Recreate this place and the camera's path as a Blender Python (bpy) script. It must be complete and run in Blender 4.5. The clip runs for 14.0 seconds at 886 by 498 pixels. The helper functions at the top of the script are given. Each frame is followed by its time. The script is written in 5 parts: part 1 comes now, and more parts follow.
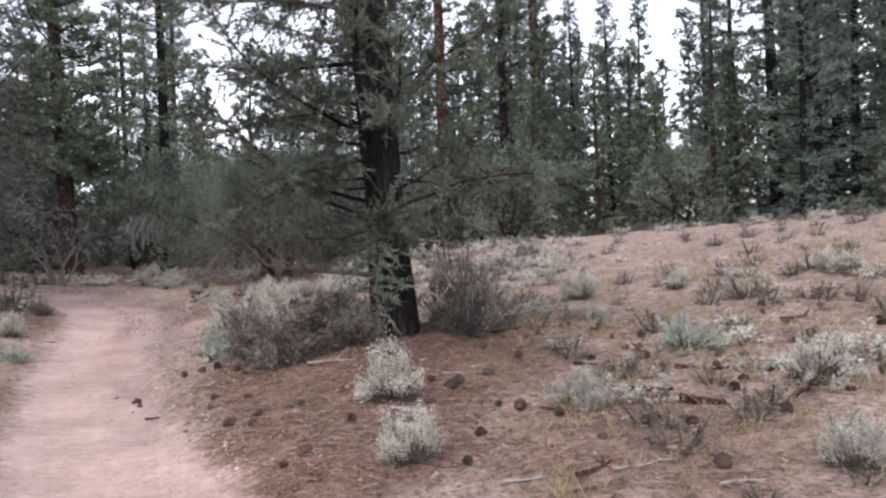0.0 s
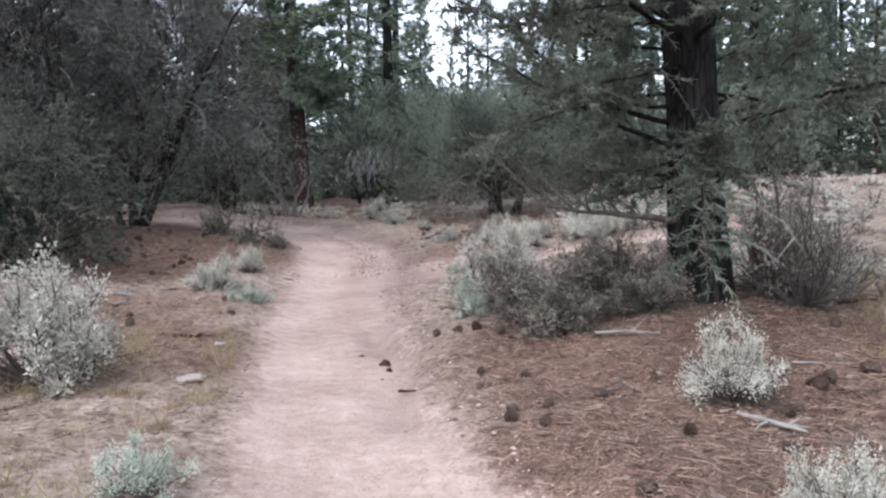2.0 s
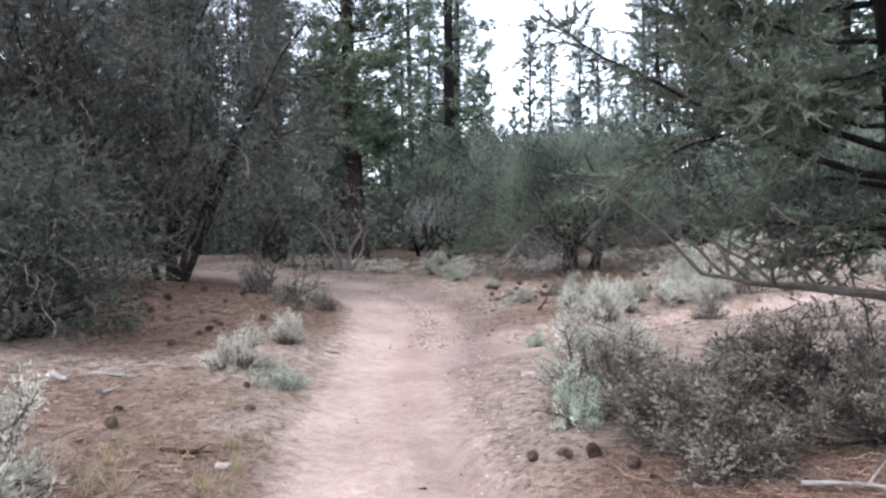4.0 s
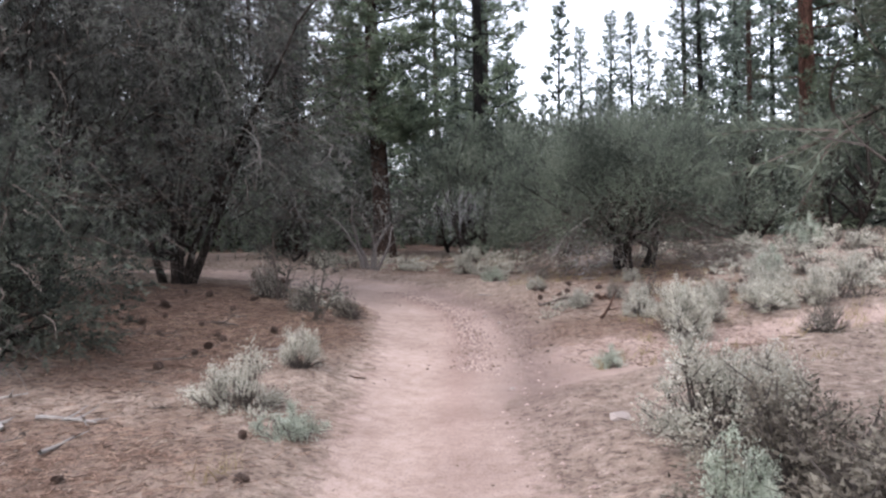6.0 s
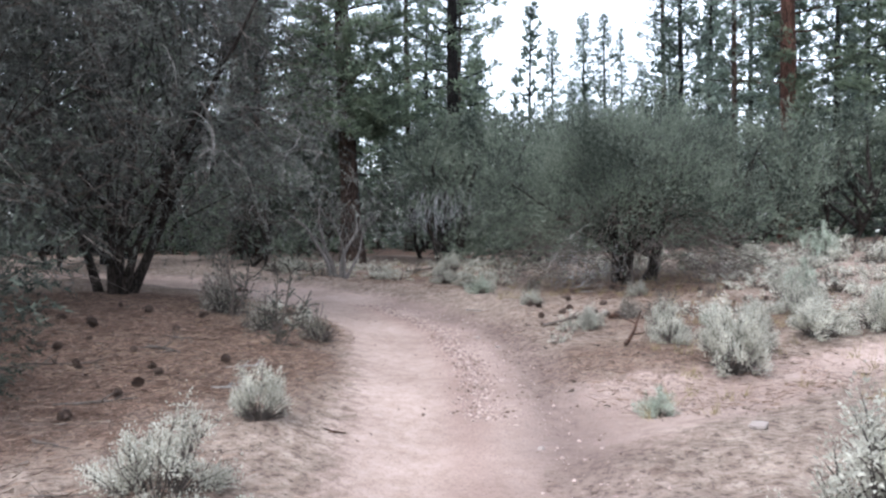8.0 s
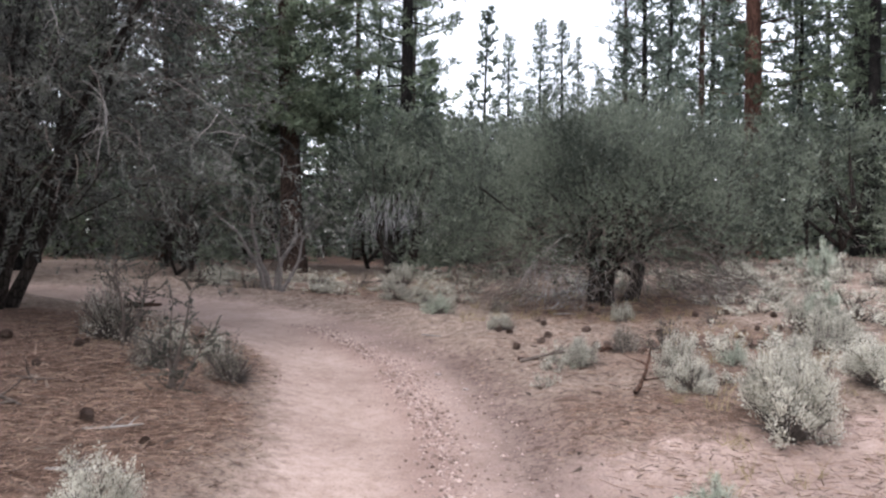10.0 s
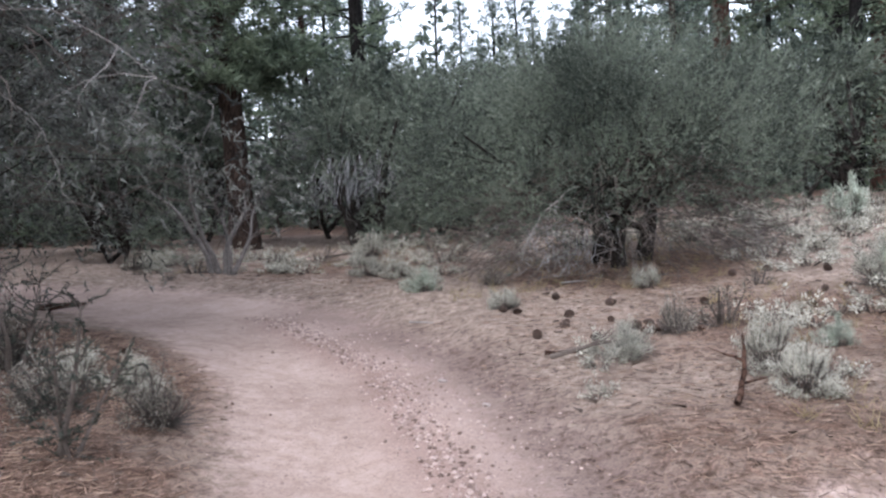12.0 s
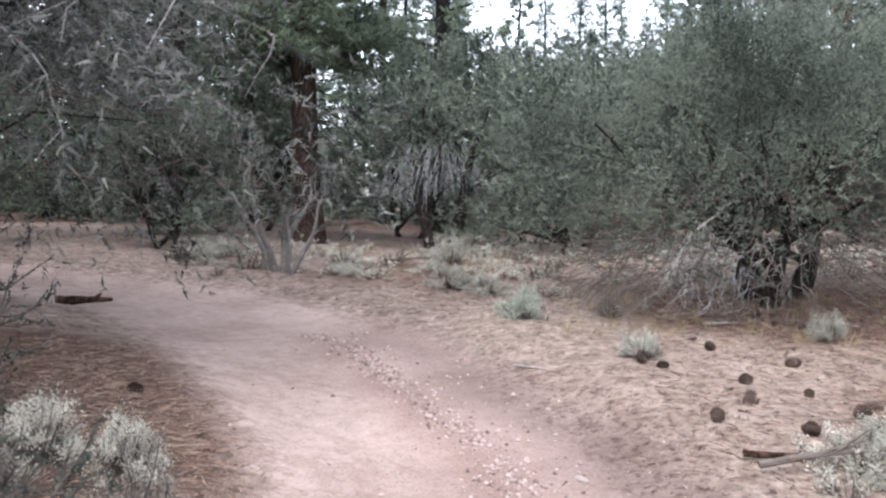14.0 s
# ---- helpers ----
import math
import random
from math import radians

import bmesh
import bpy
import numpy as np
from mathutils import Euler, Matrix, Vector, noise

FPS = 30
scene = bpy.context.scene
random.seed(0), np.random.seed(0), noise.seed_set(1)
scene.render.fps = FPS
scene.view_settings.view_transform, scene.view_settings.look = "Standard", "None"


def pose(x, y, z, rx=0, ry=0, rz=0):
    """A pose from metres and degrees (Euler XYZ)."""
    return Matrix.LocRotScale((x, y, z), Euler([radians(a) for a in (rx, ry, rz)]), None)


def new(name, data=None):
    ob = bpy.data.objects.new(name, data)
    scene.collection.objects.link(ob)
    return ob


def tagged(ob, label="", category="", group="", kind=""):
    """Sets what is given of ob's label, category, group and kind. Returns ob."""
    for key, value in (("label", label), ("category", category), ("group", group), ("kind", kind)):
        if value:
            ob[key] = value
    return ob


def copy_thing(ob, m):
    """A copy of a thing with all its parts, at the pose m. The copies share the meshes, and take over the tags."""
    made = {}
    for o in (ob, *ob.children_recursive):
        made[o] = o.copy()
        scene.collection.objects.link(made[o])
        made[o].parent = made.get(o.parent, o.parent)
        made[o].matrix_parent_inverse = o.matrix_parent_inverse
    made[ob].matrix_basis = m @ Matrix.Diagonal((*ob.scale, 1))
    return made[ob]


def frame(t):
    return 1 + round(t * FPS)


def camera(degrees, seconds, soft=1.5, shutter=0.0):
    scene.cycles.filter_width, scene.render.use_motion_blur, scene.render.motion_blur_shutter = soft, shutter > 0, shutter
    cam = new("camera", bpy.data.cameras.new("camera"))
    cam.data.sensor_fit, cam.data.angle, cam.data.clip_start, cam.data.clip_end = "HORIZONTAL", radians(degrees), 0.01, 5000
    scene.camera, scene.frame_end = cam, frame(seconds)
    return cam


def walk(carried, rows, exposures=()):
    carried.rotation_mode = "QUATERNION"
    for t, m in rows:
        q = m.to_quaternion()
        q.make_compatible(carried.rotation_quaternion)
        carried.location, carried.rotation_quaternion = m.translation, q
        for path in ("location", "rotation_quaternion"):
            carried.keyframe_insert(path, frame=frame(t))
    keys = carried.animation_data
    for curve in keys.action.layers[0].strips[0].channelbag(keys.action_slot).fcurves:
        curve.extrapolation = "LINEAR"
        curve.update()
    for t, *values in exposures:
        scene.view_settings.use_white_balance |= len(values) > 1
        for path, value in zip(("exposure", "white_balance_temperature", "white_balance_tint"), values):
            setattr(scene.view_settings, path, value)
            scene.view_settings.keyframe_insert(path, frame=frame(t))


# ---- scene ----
cam = camera(59.4, 14.0, soft=2.4)
METRES, EYE, TILT, LEAN, TURN = 14.0, 1.5, 0.0, 2.0, 0.0
ROWS = [
    (0.0, 0.0, 0.0, 0.0, -0.0, 0.0, -0.0),
    (0.5, -0.0212, 0.0277, -0.0021, 7.77, -1.81, -1.69),
    (1.0, -0.0387, 0.0609, -0.0025, 11.02, -5.23, -1.89),
    (1.5, -0.0521, 0.0933, 0.0001, 19.75, -4.62, -0.14),
    (2.0, -0.067, 0.1202, -0.0005, 15.13, -4.83, -0.96),
    (2.5, -0.0793, 0.1556, -0.0012, 14.0, -2.79, -0.03),
    (3.0, -0.0978, 0.1876, -0.0028, 23.35, -3.11, 1.11),
    (3.5, -0.1074, 0.2227, -0.0012, 15.82, -5.35, 0.19),
    (4.0, -0.1241, 0.2591, 0.0011, 19.35, -1.15, -1.26),
    (6.5, -0.2085, 0.4039, 0.0004, 21.66, -2.14, -1.02),
    (7.0, -0.2332, 0.4296, -0.0022, 23.32, -6.25, -1.5),
    (7.5, -0.2449, 0.4579, 0.0004, 20.75, -2.12, -1.58),
    (10.0, -0.3041, 0.6271, 0.0021, 14.49, -0.48, -2.92),
    (10.5, -0.3183, 0.6592, 0.0018, 18.2, -1.15, -3.28),
    (11.0, -0.3286, 0.6882, 0.0028, 13.71, -4.52, -0.88),
    (11.5, -0.3434, 0.7259, 0.0047, 12.63, -2.98, 0.49),
    (12.0, -0.3608, 0.7593, 0.0046, 11.21, -3.38, 0.78),
    (12.5, -0.3715, 0.7922, 0.0035, 10.52, -2.18, 0.13),
    (13.0, -0.391, 0.8243, 0.0029, 17.53, -1.23, -2.89),
    (13.5, -0.4064, 0.857, 0.0028, 13.18, -5.29, -2.25),
    (14.0, -0.4248, 0.8931, 0.006, 15.83, -3.54, -3.29),
]
walk(cam, [(t, pose(0, 0, EYE, TILT, LEAN, TURN) @ pose(METRES * x, METRES * y, METRES * z, 90 + pitch, roll, yaw)) for t, x, y, z, yaw, pitch, roll in ROWS],
     exposures=[(0.0, 1.63, 6390, 18), (0.5, 1.55, 6360, 17), (1.0, 1.57, 6300, 16), (1.5, 1.82, 6000, 12), (2.5, 1.8, 5980, 11), (3.0, 1.83, 5980, 11), (3.5, 2.05, 5980, 11), (4.0, 2.03, 5960, 11), (6.5, 1.76, 6320, 15), (7.0, 1.77, 6100, 11), (7.5, 2.03, 5850, 8), (10.0, 1.78, 6380, 14), (11.0, 1.95, 6100, 12), (11.5, 1.82, 6040, 12), (12.0, 1.86, 6000, 12), (12.5, 2.1, 5920, 10), (13.0, 2.2, 5980, 10), (14.0, 2.38, 6100, 12)])

# ---- world, sun, exposure ----
SUN_EL, SUN_AZ = 58.0, 200.0
world = bpy.data.worlds.new("overcast_sky")
scene.world = world
world.use_nodes = True
wn, wl = world.node_tree.nodes, world.node_tree.links
sky = wn.new("ShaderNodeTexSky")
sky.sky_type, sky.sun_disc = "NISHITA", False
sky.sun_elevation, sky.sun_rotation = radians(SUN_EL), radians(SUN_AZ)
sky.air_density, sky.dust_density, sky.ozone_density = 1.0, 2.0, 1.0
grey = wn.new("ShaderNodeHueSaturation")
grey.inputs["Saturation"].default_value = 0.32
wl.new(sky.outputs["Color"], grey.inputs["Color"])
wl.new(grey.outputs["Color"], wn["Background"].inputs["Color"])
wn["Background"].inputs["Strength"].default_value = 0.15

sun = new("sun", bpy.data.lights.new("sun", "SUN"))
sun.data.energy, sun.data.angle, sun.data.color = 0.3, radians(50), (1.0, 0.97, 0.93)
sun.matrix_world = pose(0, 0, 40, 90 - SUN_EL, 0, 180 - SUN_AZ)


# ---- materials ----
def node_material(name):
    m = bpy.data.materials.new(name)
    m.use_nodes = True
    nt = m.node_tree
    return m, nt.nodes, nt.links, nt.nodes["Principled BSDF"]


def ramp(nodes, stops):
    r = nodes.new("ShaderNodeValToRGB")
    e = r.color_ramp.elements
    while len(e) < len(stops):
        e.new(0.5)
    for k, (p, c) in zip(e, stops):
        k.position, k.color = p, (*c, 1)
    return r


def noise_tex(nodes, links, vec, scale, detail=4, rough=0.6):
    n = nodes.new("ShaderNodeTexNoise")
    n.inputs["Scale"].default_value, n.inputs["Detail"].default_value, n.inputs["Roughness"].default_value = scale, detail, rough
    if vec is not None:
        links.new(vec, n.inputs["Vector"])
    return n


def mix_rgb(nodes, links, fac, a, b, mode="MIX"):
    n = nodes.new("ShaderNodeMix")
    n.data_type, n.blend_type = "RGBA", mode
    for sock, v in ((n.inputs[0], fac), (n.inputs[6], a), (n.inputs[7], b)):
        if isinstance(v, (int, float)):
            sock.default_value = v
        elif isinstance(v, tuple):
            sock.default_value = (*v, 1)
        else:
            links.new(v, sock)
    return n.outputs[2]


def leaf_material(name, dark, light, scale=3.0, through_light=0.4, rough=0.6):
    """Foliage: the colour varies clump by clump and blade by blade."""
    m, n, l, p = node_material(name)
    geo, obj = n.new("ShaderNodeNewGeometry"), n.new("ShaderNodeObjectInfo")
    tex = n.new("ShaderNodeTexCoord")
    big = noise_tex(n, l, tex.outputs["Object"], scale, 2)
    r = ramp(n, [(0.3, dark), (0.7, light)])
    add = n.new("ShaderNodeMath")
    add.operation = "MULTIPLY_ADD"
    add.inputs[1].default_value = 0.28
    l.new(geo.outputs["Random Per Island"], add.inputs[0])
    sub = n.new("ShaderNodeMath")
    sub.operation = "MULTIPLY_ADD"
    sub.inputs[1].default_value, sub.inputs[2].default_value = 1.3, -0.3
    l.new(big.outputs["Fac"], sub.inputs[0])
    l.new(sub.outputs[0], add.inputs[2])
    l.new(add.outputs[0], r.inputs["Fac"])
    hs = n.new("ShaderNodeHueSaturation")
    mr = n.new("ShaderNodeMapRange")
    mr.inputs["To Min"].default_value, mr.inputs["To Max"].default_value = 0.8, 1.2
    l.new(obj.outputs["Random"], mr.inputs["Value"])
    l.new(mr.outputs[0], hs.inputs["Value"])
    l.new(r.outputs["Color"], hs.inputs["Color"])
    l.new(hs.outputs["Color"], p.inputs["Base Color"])
    p.inputs["Roughness"].default_value = rough
    p.inputs["Specular IOR Level"].default_value = 0.25
    tr = n.new("ShaderNodeBsdfTranslucent")
    l.new(hs.outputs["Color"], tr.inputs["Color"])
    ms = n.new("ShaderNodeMixShader")
    ms.inputs[0].default_value = through_light
    l.new(p.outputs[0], ms.inputs[1])
    l.new(tr.outputs[0], ms.inputs[2])
    l.new(ms.outputs[0], n["Material Output"].inputs["Surface"])
    return m


def bark_material(name, dark, mid, light, scale=6.0, stretch=0.22, depth=0.6):
    """Furrowed bark: plates drawn out along the stem, with dark cracks."""
    m, n, l, p = node_material(name)
    tex, mp = n.new("ShaderNodeTexCoord"), n.new("ShaderNodeMapping")
    mp.inputs["Scale"].default_value = (1, 1, stretch)
    l.new(tex.outputs["Object"], mp.inputs["Vector"])
    a = noise_tex(n, l, mp.outputs[0], scale, 6, 0.65)
    b = noise_tex(n, l, tex.outputs["Object"], 1.3, 3)
    v = n.new("ShaderNodeTexVoronoi")
    v.feature = "DISTANCE_TO_EDGE"
    v.inputs["Scale"].default_value = scale * 1.6
    l.new(mp.outputs[0], v.inputs["Vector"])
    r = ramp(n, [(0.25, dark), (0.5, mid), (0.75, light)])
    l.new(a.outputs["Fac"], r.inputs["Fac"])
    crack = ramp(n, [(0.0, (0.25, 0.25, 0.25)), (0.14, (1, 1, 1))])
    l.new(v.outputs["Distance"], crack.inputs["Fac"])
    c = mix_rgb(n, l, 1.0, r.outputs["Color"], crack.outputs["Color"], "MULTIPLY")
    stain = ramp(n, [(0.35, (0.6, 0.6, 0.6)), (0.65, (1.15, 1.12, 1.1))])
    l.new(b.outputs["Fac"], stain.inputs["Fac"])
    c = mix_rgb(n, l, 1.0, c, stain.outputs["Color"], "MULTIPLY")
    l.new(c, p.inputs["Base Color"])
    p.inputs["Roughness"].default_value = 0.9
    p.inputs["Specular IOR Level"].default_value = 0.1
    bump = n.new("ShaderNodeBump")
    bump.inputs["Strength"].default_value, bump.inputs["Distance"].default_value = depth, 0.03
    mx = n.new("ShaderNodeMath")
    mx.operation = "MULTIPLY"
    l.new(a.outputs["Fac"], mx.inputs[0])
    l.new(crack.outputs["Color"], mx.inputs[1])
    l.new(mx.outputs[0], bump.inputs["Height"])
    l.new(bump.outputs[0], p.inputs["Normal"])
    return m


def plain_material(name, dark, light, scale=20.0, rough=0.85, island=False):
    m, n, l, p = node_material(name)
    tex = n.new("ShaderNodeTexCoord")
    a = noise_tex(n, l, tex.outputs["Object"], scale, 4)
    r = ramp(n, [(0.25, dark), (0.75, light)])
    if island:
        geo = n.new("ShaderNodeNewGeometry")
        av = n.new("ShaderNodeMath")
        av.operation = "MULTIPLY_ADD"
        av.inputs[1].default_value = 0.6
        sc = n.new("ShaderNodeMath")
        sc.operation = "MULTIPLY"
        sc.inputs[1].default_value = 0.4
        l.new(a.outputs["Fac"], sc.inputs[0])
        l.new(geo.outputs["Random Per Island"], av.inputs[0])
        l.new(sc.outputs[0], av.inputs[2])
        l.new(av.outputs[0], r.inputs["Fac"])
    else:
        l.new(a.outputs["Fac"], r.inputs["Fac"])
    l.new(r.outputs["Color"], p.inputs["Base Color"])
    p.inputs["Roughness"].default_value = rough
    bump = n.new("ShaderNodeBump")
    bump.inputs["Strength"].default_value, bump.inputs["Distance"].default_value = 0.4, 0.01
    l.new(a.outputs["Fac"], bump.inputs["Height"])
    l.new(bump.outputs[0], p.inputs["Normal"])
    return m


def ground_material():
    """Packed dust on the trail, brown needle litter under the trees, pale sandy soil in the open."""
    m, n, l, p = node_material("forest_soil")
    tex = n.new("ShaderNodeTexCoord")
    vec = tex.outputs["Object"]
    trail, duff = n.new("ShaderNodeAttribute"), n.new("ShaderNodeAttribute")
    trail.attribute_name, duff.attribute_name = "trail", "duff"
    fine, mid, wide = noise_tex(n, l, vec, 55, 5, 0.7), noise_tex(n, l, vec, 9, 5, 0.65), noise_tex(n, l, vec, 1.1, 4)
    blotch = noise_tex(n, l, vec, 2.6, 5, 0.6)
    dust = ramp(n, [(0.3, (0.297, 0.219, 0.186)), (0.55, (0.369, 0.281, 0.245)), (0.8, (0.427, 0.335, 0.299))])
    l.new(mid.outputs["Fac"], dust.inputs["Fac"])
    sand = ramp(n, [(0.3, (0.165, 0.122, 0.1)), (0.5, (0.256, 0.201, 0.168)), (0.72, (0.352, 0.292, 0.25))])
    l.new(mid.outputs["Fac"], sand.inputs["Fac"])
    needles = ramp(n, [(0.3, (0.045, 0.028, 0.021)), (0.5, (0.14, 0.09, 0.068)), (0.75, (0.275, 0.19, 0.15))])
    l.new(fine.outputs["Fac"], needles.inputs["Fac"])

    def soft_mask(attr, spread):
        a = n.new("ShaderNodeMath")
        a.operation = "MULTIPLY_ADD"
        a.inputs[1].default_value, a.inputs[2].default_value = spread, -0.75 * spread
        l.new(mid.outputs["Fac"], a.inputs[0])
        w = n.new("ShaderNodeMath")
        w.operation = "MULTIPLY_ADD"
        w.inputs[1].default_value = 0.5 * spread
        l.new(blotch.outputs["Fac"], w.inputs[0])
        l.new(a.outputs[0], w.inputs[2])
        b = n.new("ShaderNodeMath")
        b.operation = "ADD"
        l.new(w.outputs[0], b.inputs[0])
        l.new(attr.outputs["Fac"], b.inputs[1])
        r = ramp(n, [(0.3, (0, 0, 0)), (0.7, (1, 1, 1))])
        l.new(b.outputs[0], r.inputs["Fac"])
        return r.outputs["Color"]

    c = mix_rgb(n, l, soft_mask(duff, 1.25), sand.outputs["Color"], needles.outputs["Color"])
    c = mix_rgb(n, l, soft_mask(trail, 0.95), c, dust.outputs["Color"])
    # Reddish rib and darker rut soil; groove also carries the edge hollow's painted shade.
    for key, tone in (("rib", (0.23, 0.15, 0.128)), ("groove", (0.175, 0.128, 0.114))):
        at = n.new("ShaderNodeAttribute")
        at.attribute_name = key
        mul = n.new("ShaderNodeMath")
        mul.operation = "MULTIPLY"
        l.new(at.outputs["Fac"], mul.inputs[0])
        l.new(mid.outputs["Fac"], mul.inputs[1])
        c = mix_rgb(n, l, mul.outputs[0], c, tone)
    speck = ramp(n, [(0.3, (0.42, 0.39, 0.37)), (0.44, (0.95, 0.95, 0.95)), (0.7, (1.22, 1.22, 1.22))])
    l.new(fine.outputs["Fac"], speck.inputs["Fac"])
    c = mix_rgb(n, l, 0.85, c, speck.outputs["Color"], "MULTIPLY")
    crumbs = noise_tex(n, l, vec, 19, 6, 0.72)
    crumb = ramp(n, [(0.36, (0.3, 0.27, 0.25)), (0.5, (1, 1, 1)), (0.62, (1.06, 1.06, 1.05)), (0.72, (1.35, 1.33, 1.3))])
    l.new(crumbs.outputs["Fac"], crumb.inputs["Fac"])
    off_trail = n.new("ShaderNodeMapRange")
    off_trail.inputs["From Min"].default_value, off_trail.inputs["From Max"].default_value = 0.75, 0.25
    off_trail.inputs["To Min"].default_value, off_trail.inputs["To Max"].default_value = 0.12, 0.9
    l.new(trail.outputs["Fac"], off_trail.inputs["Value"])
    c = mix_rgb(n, l, off_trail.outputs[0], c, mix_rgb(n, l, 1.0, c, crumb.outputs["Color"], "MULTIPLY"))
    mottle = noise_tex(n, l, vec, 6.5, 7, 0.68)
    blot = ramp(n, [(0.36, (0.6, 0.55, 0.52)), (0.47, (0.92, 0.9, 0.89)), (0.56, (1.04, 1.04, 1.03)), (0.68, (1.25, 1.24, 1.22))])
    l.new(mottle.outputs["Fac"], blot.inputs["Fac"])
    c = mix_rgb(n, l, off_trail.outputs[0], c, mix_rgb(n, l, 1.0, c, blot.outputs["Color"], "MULTIPLY"))
    patch = ramp(n, [(0.35, (0.82, 0.8, 0.79)), (0.65, (1.1, 1.1, 1.1))])
    l.new(wide.outputs["Fac"], patch.inputs["Fac"])
    c = mix_rgb(n, l, 1.0, c, patch.outputs["Color"], "MULTIPLY")
    l.new(c, p.inputs["Base Color"])
    p.inputs["Roughness"].default_value = 0.95
    p.inputs["Specular IOR Level"].default_value = 0.15
    bump = n.new("ShaderNodeBump")
    bump.inputs["Strength"].default_value, bump.inputs["Distance"].default_value = 0.4, 0.03
    hm = n.new("ShaderNodeMath")
    hm.operation = "MULTIPLY_ADD"
    hm.inputs[1].default_value = 0.45
    l.new(mid.outputs["Fac"], hm.inputs[0])
    l.new(fine.outputs["Fac"], hm.inputs[2])
    l.new(hm.outputs[0], bump.inputs["Height"])
    l.new(bump.outputs[0], p.inputs["Normal"])
    return m


SOIL = ground_material()
PINE_LEAF = leaf_material("pine_needles", (0.038, 0.052, 0.036), (0.19, 0.23, 0.155), 0.8)
PINE_LEAF_BLUE = leaf_material("blue_pine_needles", (0.036, 0.05, 0.04), (0.175, 0.215, 0.175), 0.8)
JUNIPER_LEAF = leaf_material("juniper_sprays", (0.028, 0.037, 0.03), (0.24, 0.27, 0.21), 1.1)
JUNIPER_DARK = leaf_material("dense_juniper_sprays", (0.022, 0.024, 0.022), (0.215, 0.217, 0.196), 1.2)
SAGE_LEAF = leaf_material("sage_leaves", (0.37, 0.355, 0.298), (0.645, 0.625, 0.54), 4.0, 0.35)
SAGE_GREEN = leaf_material("green_sage_leaves", (0.27, 0.3, 0.24), (0.52, 0.56, 0.47), 4.0, 0.35)
SAGE_DRY = leaf_material("dry_sage_leaves", (0.14, 0.12, 0.1), (0.45, 0.42, 0.36), 4.0)
GRASS = leaf_material("dry_grass_blades", (0.22, 0.17, 0.09), (0.45, 0.37, 0.22), 2.0)
LITTER = plain_material("fallen_needles", (0.065, 0.039, 0.029), (0.31, 0.212, 0.158), 30, 0.8, island=True)
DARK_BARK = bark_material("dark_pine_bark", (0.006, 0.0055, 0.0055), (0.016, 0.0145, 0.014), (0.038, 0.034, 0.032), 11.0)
RED_BARK = bark_material("red_pine_bark", (0.05, 0.026, 0.02), (0.115, 0.06, 0.046), (0.18, 0.105, 0.082))
BROWN_BARK = bark_material("brown_pine_bark", (0.02, 0.013, 0.01), (0.056, 0.038, 0.031), (0.115, 0.082, 0.068), 12.0)
JUNIPER_BARK = bark_material("juniper_bark", (0.016, 0.013, 0.012), (0.045, 0.037, 0.033), (0.085, 0.075, 0.067), 14.0)
GREY_WOOD = plain_material("weathered_wood", (0.13, 0.115, 0.105), (0.34, 0.315, 0.295), 16)
TWIG = plain_material("brown_twigs", (0.05, 0.038, 0.031), (0.16, 0.128, 0.108), 20)
SAGE_STEM = plain_material("dark_sage_stems", (0.028, 0.022, 0.019), (0.11, 0.09, 0.078), 20)
CONE = plain_material("pine_cone_scales", (0.02, 0.012, 0.009), (0.095, 0.055, 0.038), 60, 0.7)
ROTTEN = bark_material("rotten_wood", (0.03, 0.016, 0.011), (0.09, 0.05, 0.036), (0.17, 0.11, 0.085), 8.0, 0.5)
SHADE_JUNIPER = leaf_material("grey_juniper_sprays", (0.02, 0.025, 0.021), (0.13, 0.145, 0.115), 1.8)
SAGE_BROWN = leaf_material("withered_sage_leaves", (0.07, 0.058, 0.047), (0.33, 0.295, 0.24), 4.0)
JUNIPER_GREEN = leaf_material("green_feathery_needles", (0.036, 0.046, 0.036), (0.19, 0.22, 0.168), 1.8)
DEBRIS = plain_material("bark_chips", (0.04, 0.026, 0.02), (0.3, 0.235, 0.19), 30, 0.85, island=True)
CHIPS = plain_material("reddish_pebbles", (0.11, 0.07, 0.056), (0.47, 0.36, 0.32), 30, 0.85, island=True)
SNAG_WOOD = plain_material("dark_weathered_wood", (0.06, 0.052, 0.047), (0.22, 0.195, 0.182), 14)
PALE_TWIG = plain_material("pale_dead_twigs", (0.23, 0.228, 0.23), (0.5, 0.495, 0.5), 16)
STONE = plain_material("pale_stone", (0.17, 0.138, 0.124), (0.29, 0.242, 0.22), 12, 0.85, island=True)

# ---- the lie of the land ----
TRAIL = [(0.6, -8.0), (0.25, -3.0), (-0.45, 1.0), (-2.0, 4.7), (-2.95, 6.3), (-4.2, 9.2), (-4.95, 11.05), (-5.97, 14.1), (-7.12, 16.6), (-9.0, 18.95), (-11.3, 20.3), (-14.0, 20.3), (-18.0, 19.0), (-27.0, 18.0)]
TRAIL_W = [0.8, 0.75, 0.75, 0.72, 0.66, 0.7, 0.7, 0.85, 0.98, 1.25, 1.15, 1.0, 0.9, 0.9]
SIDE = [(-5.0, 12.2), (-3.6, 13.7), (-2.0, 15.1), (0.4, 16.6)]
SIDE_W = [1.0, 0.8, 0.55, 0.3]


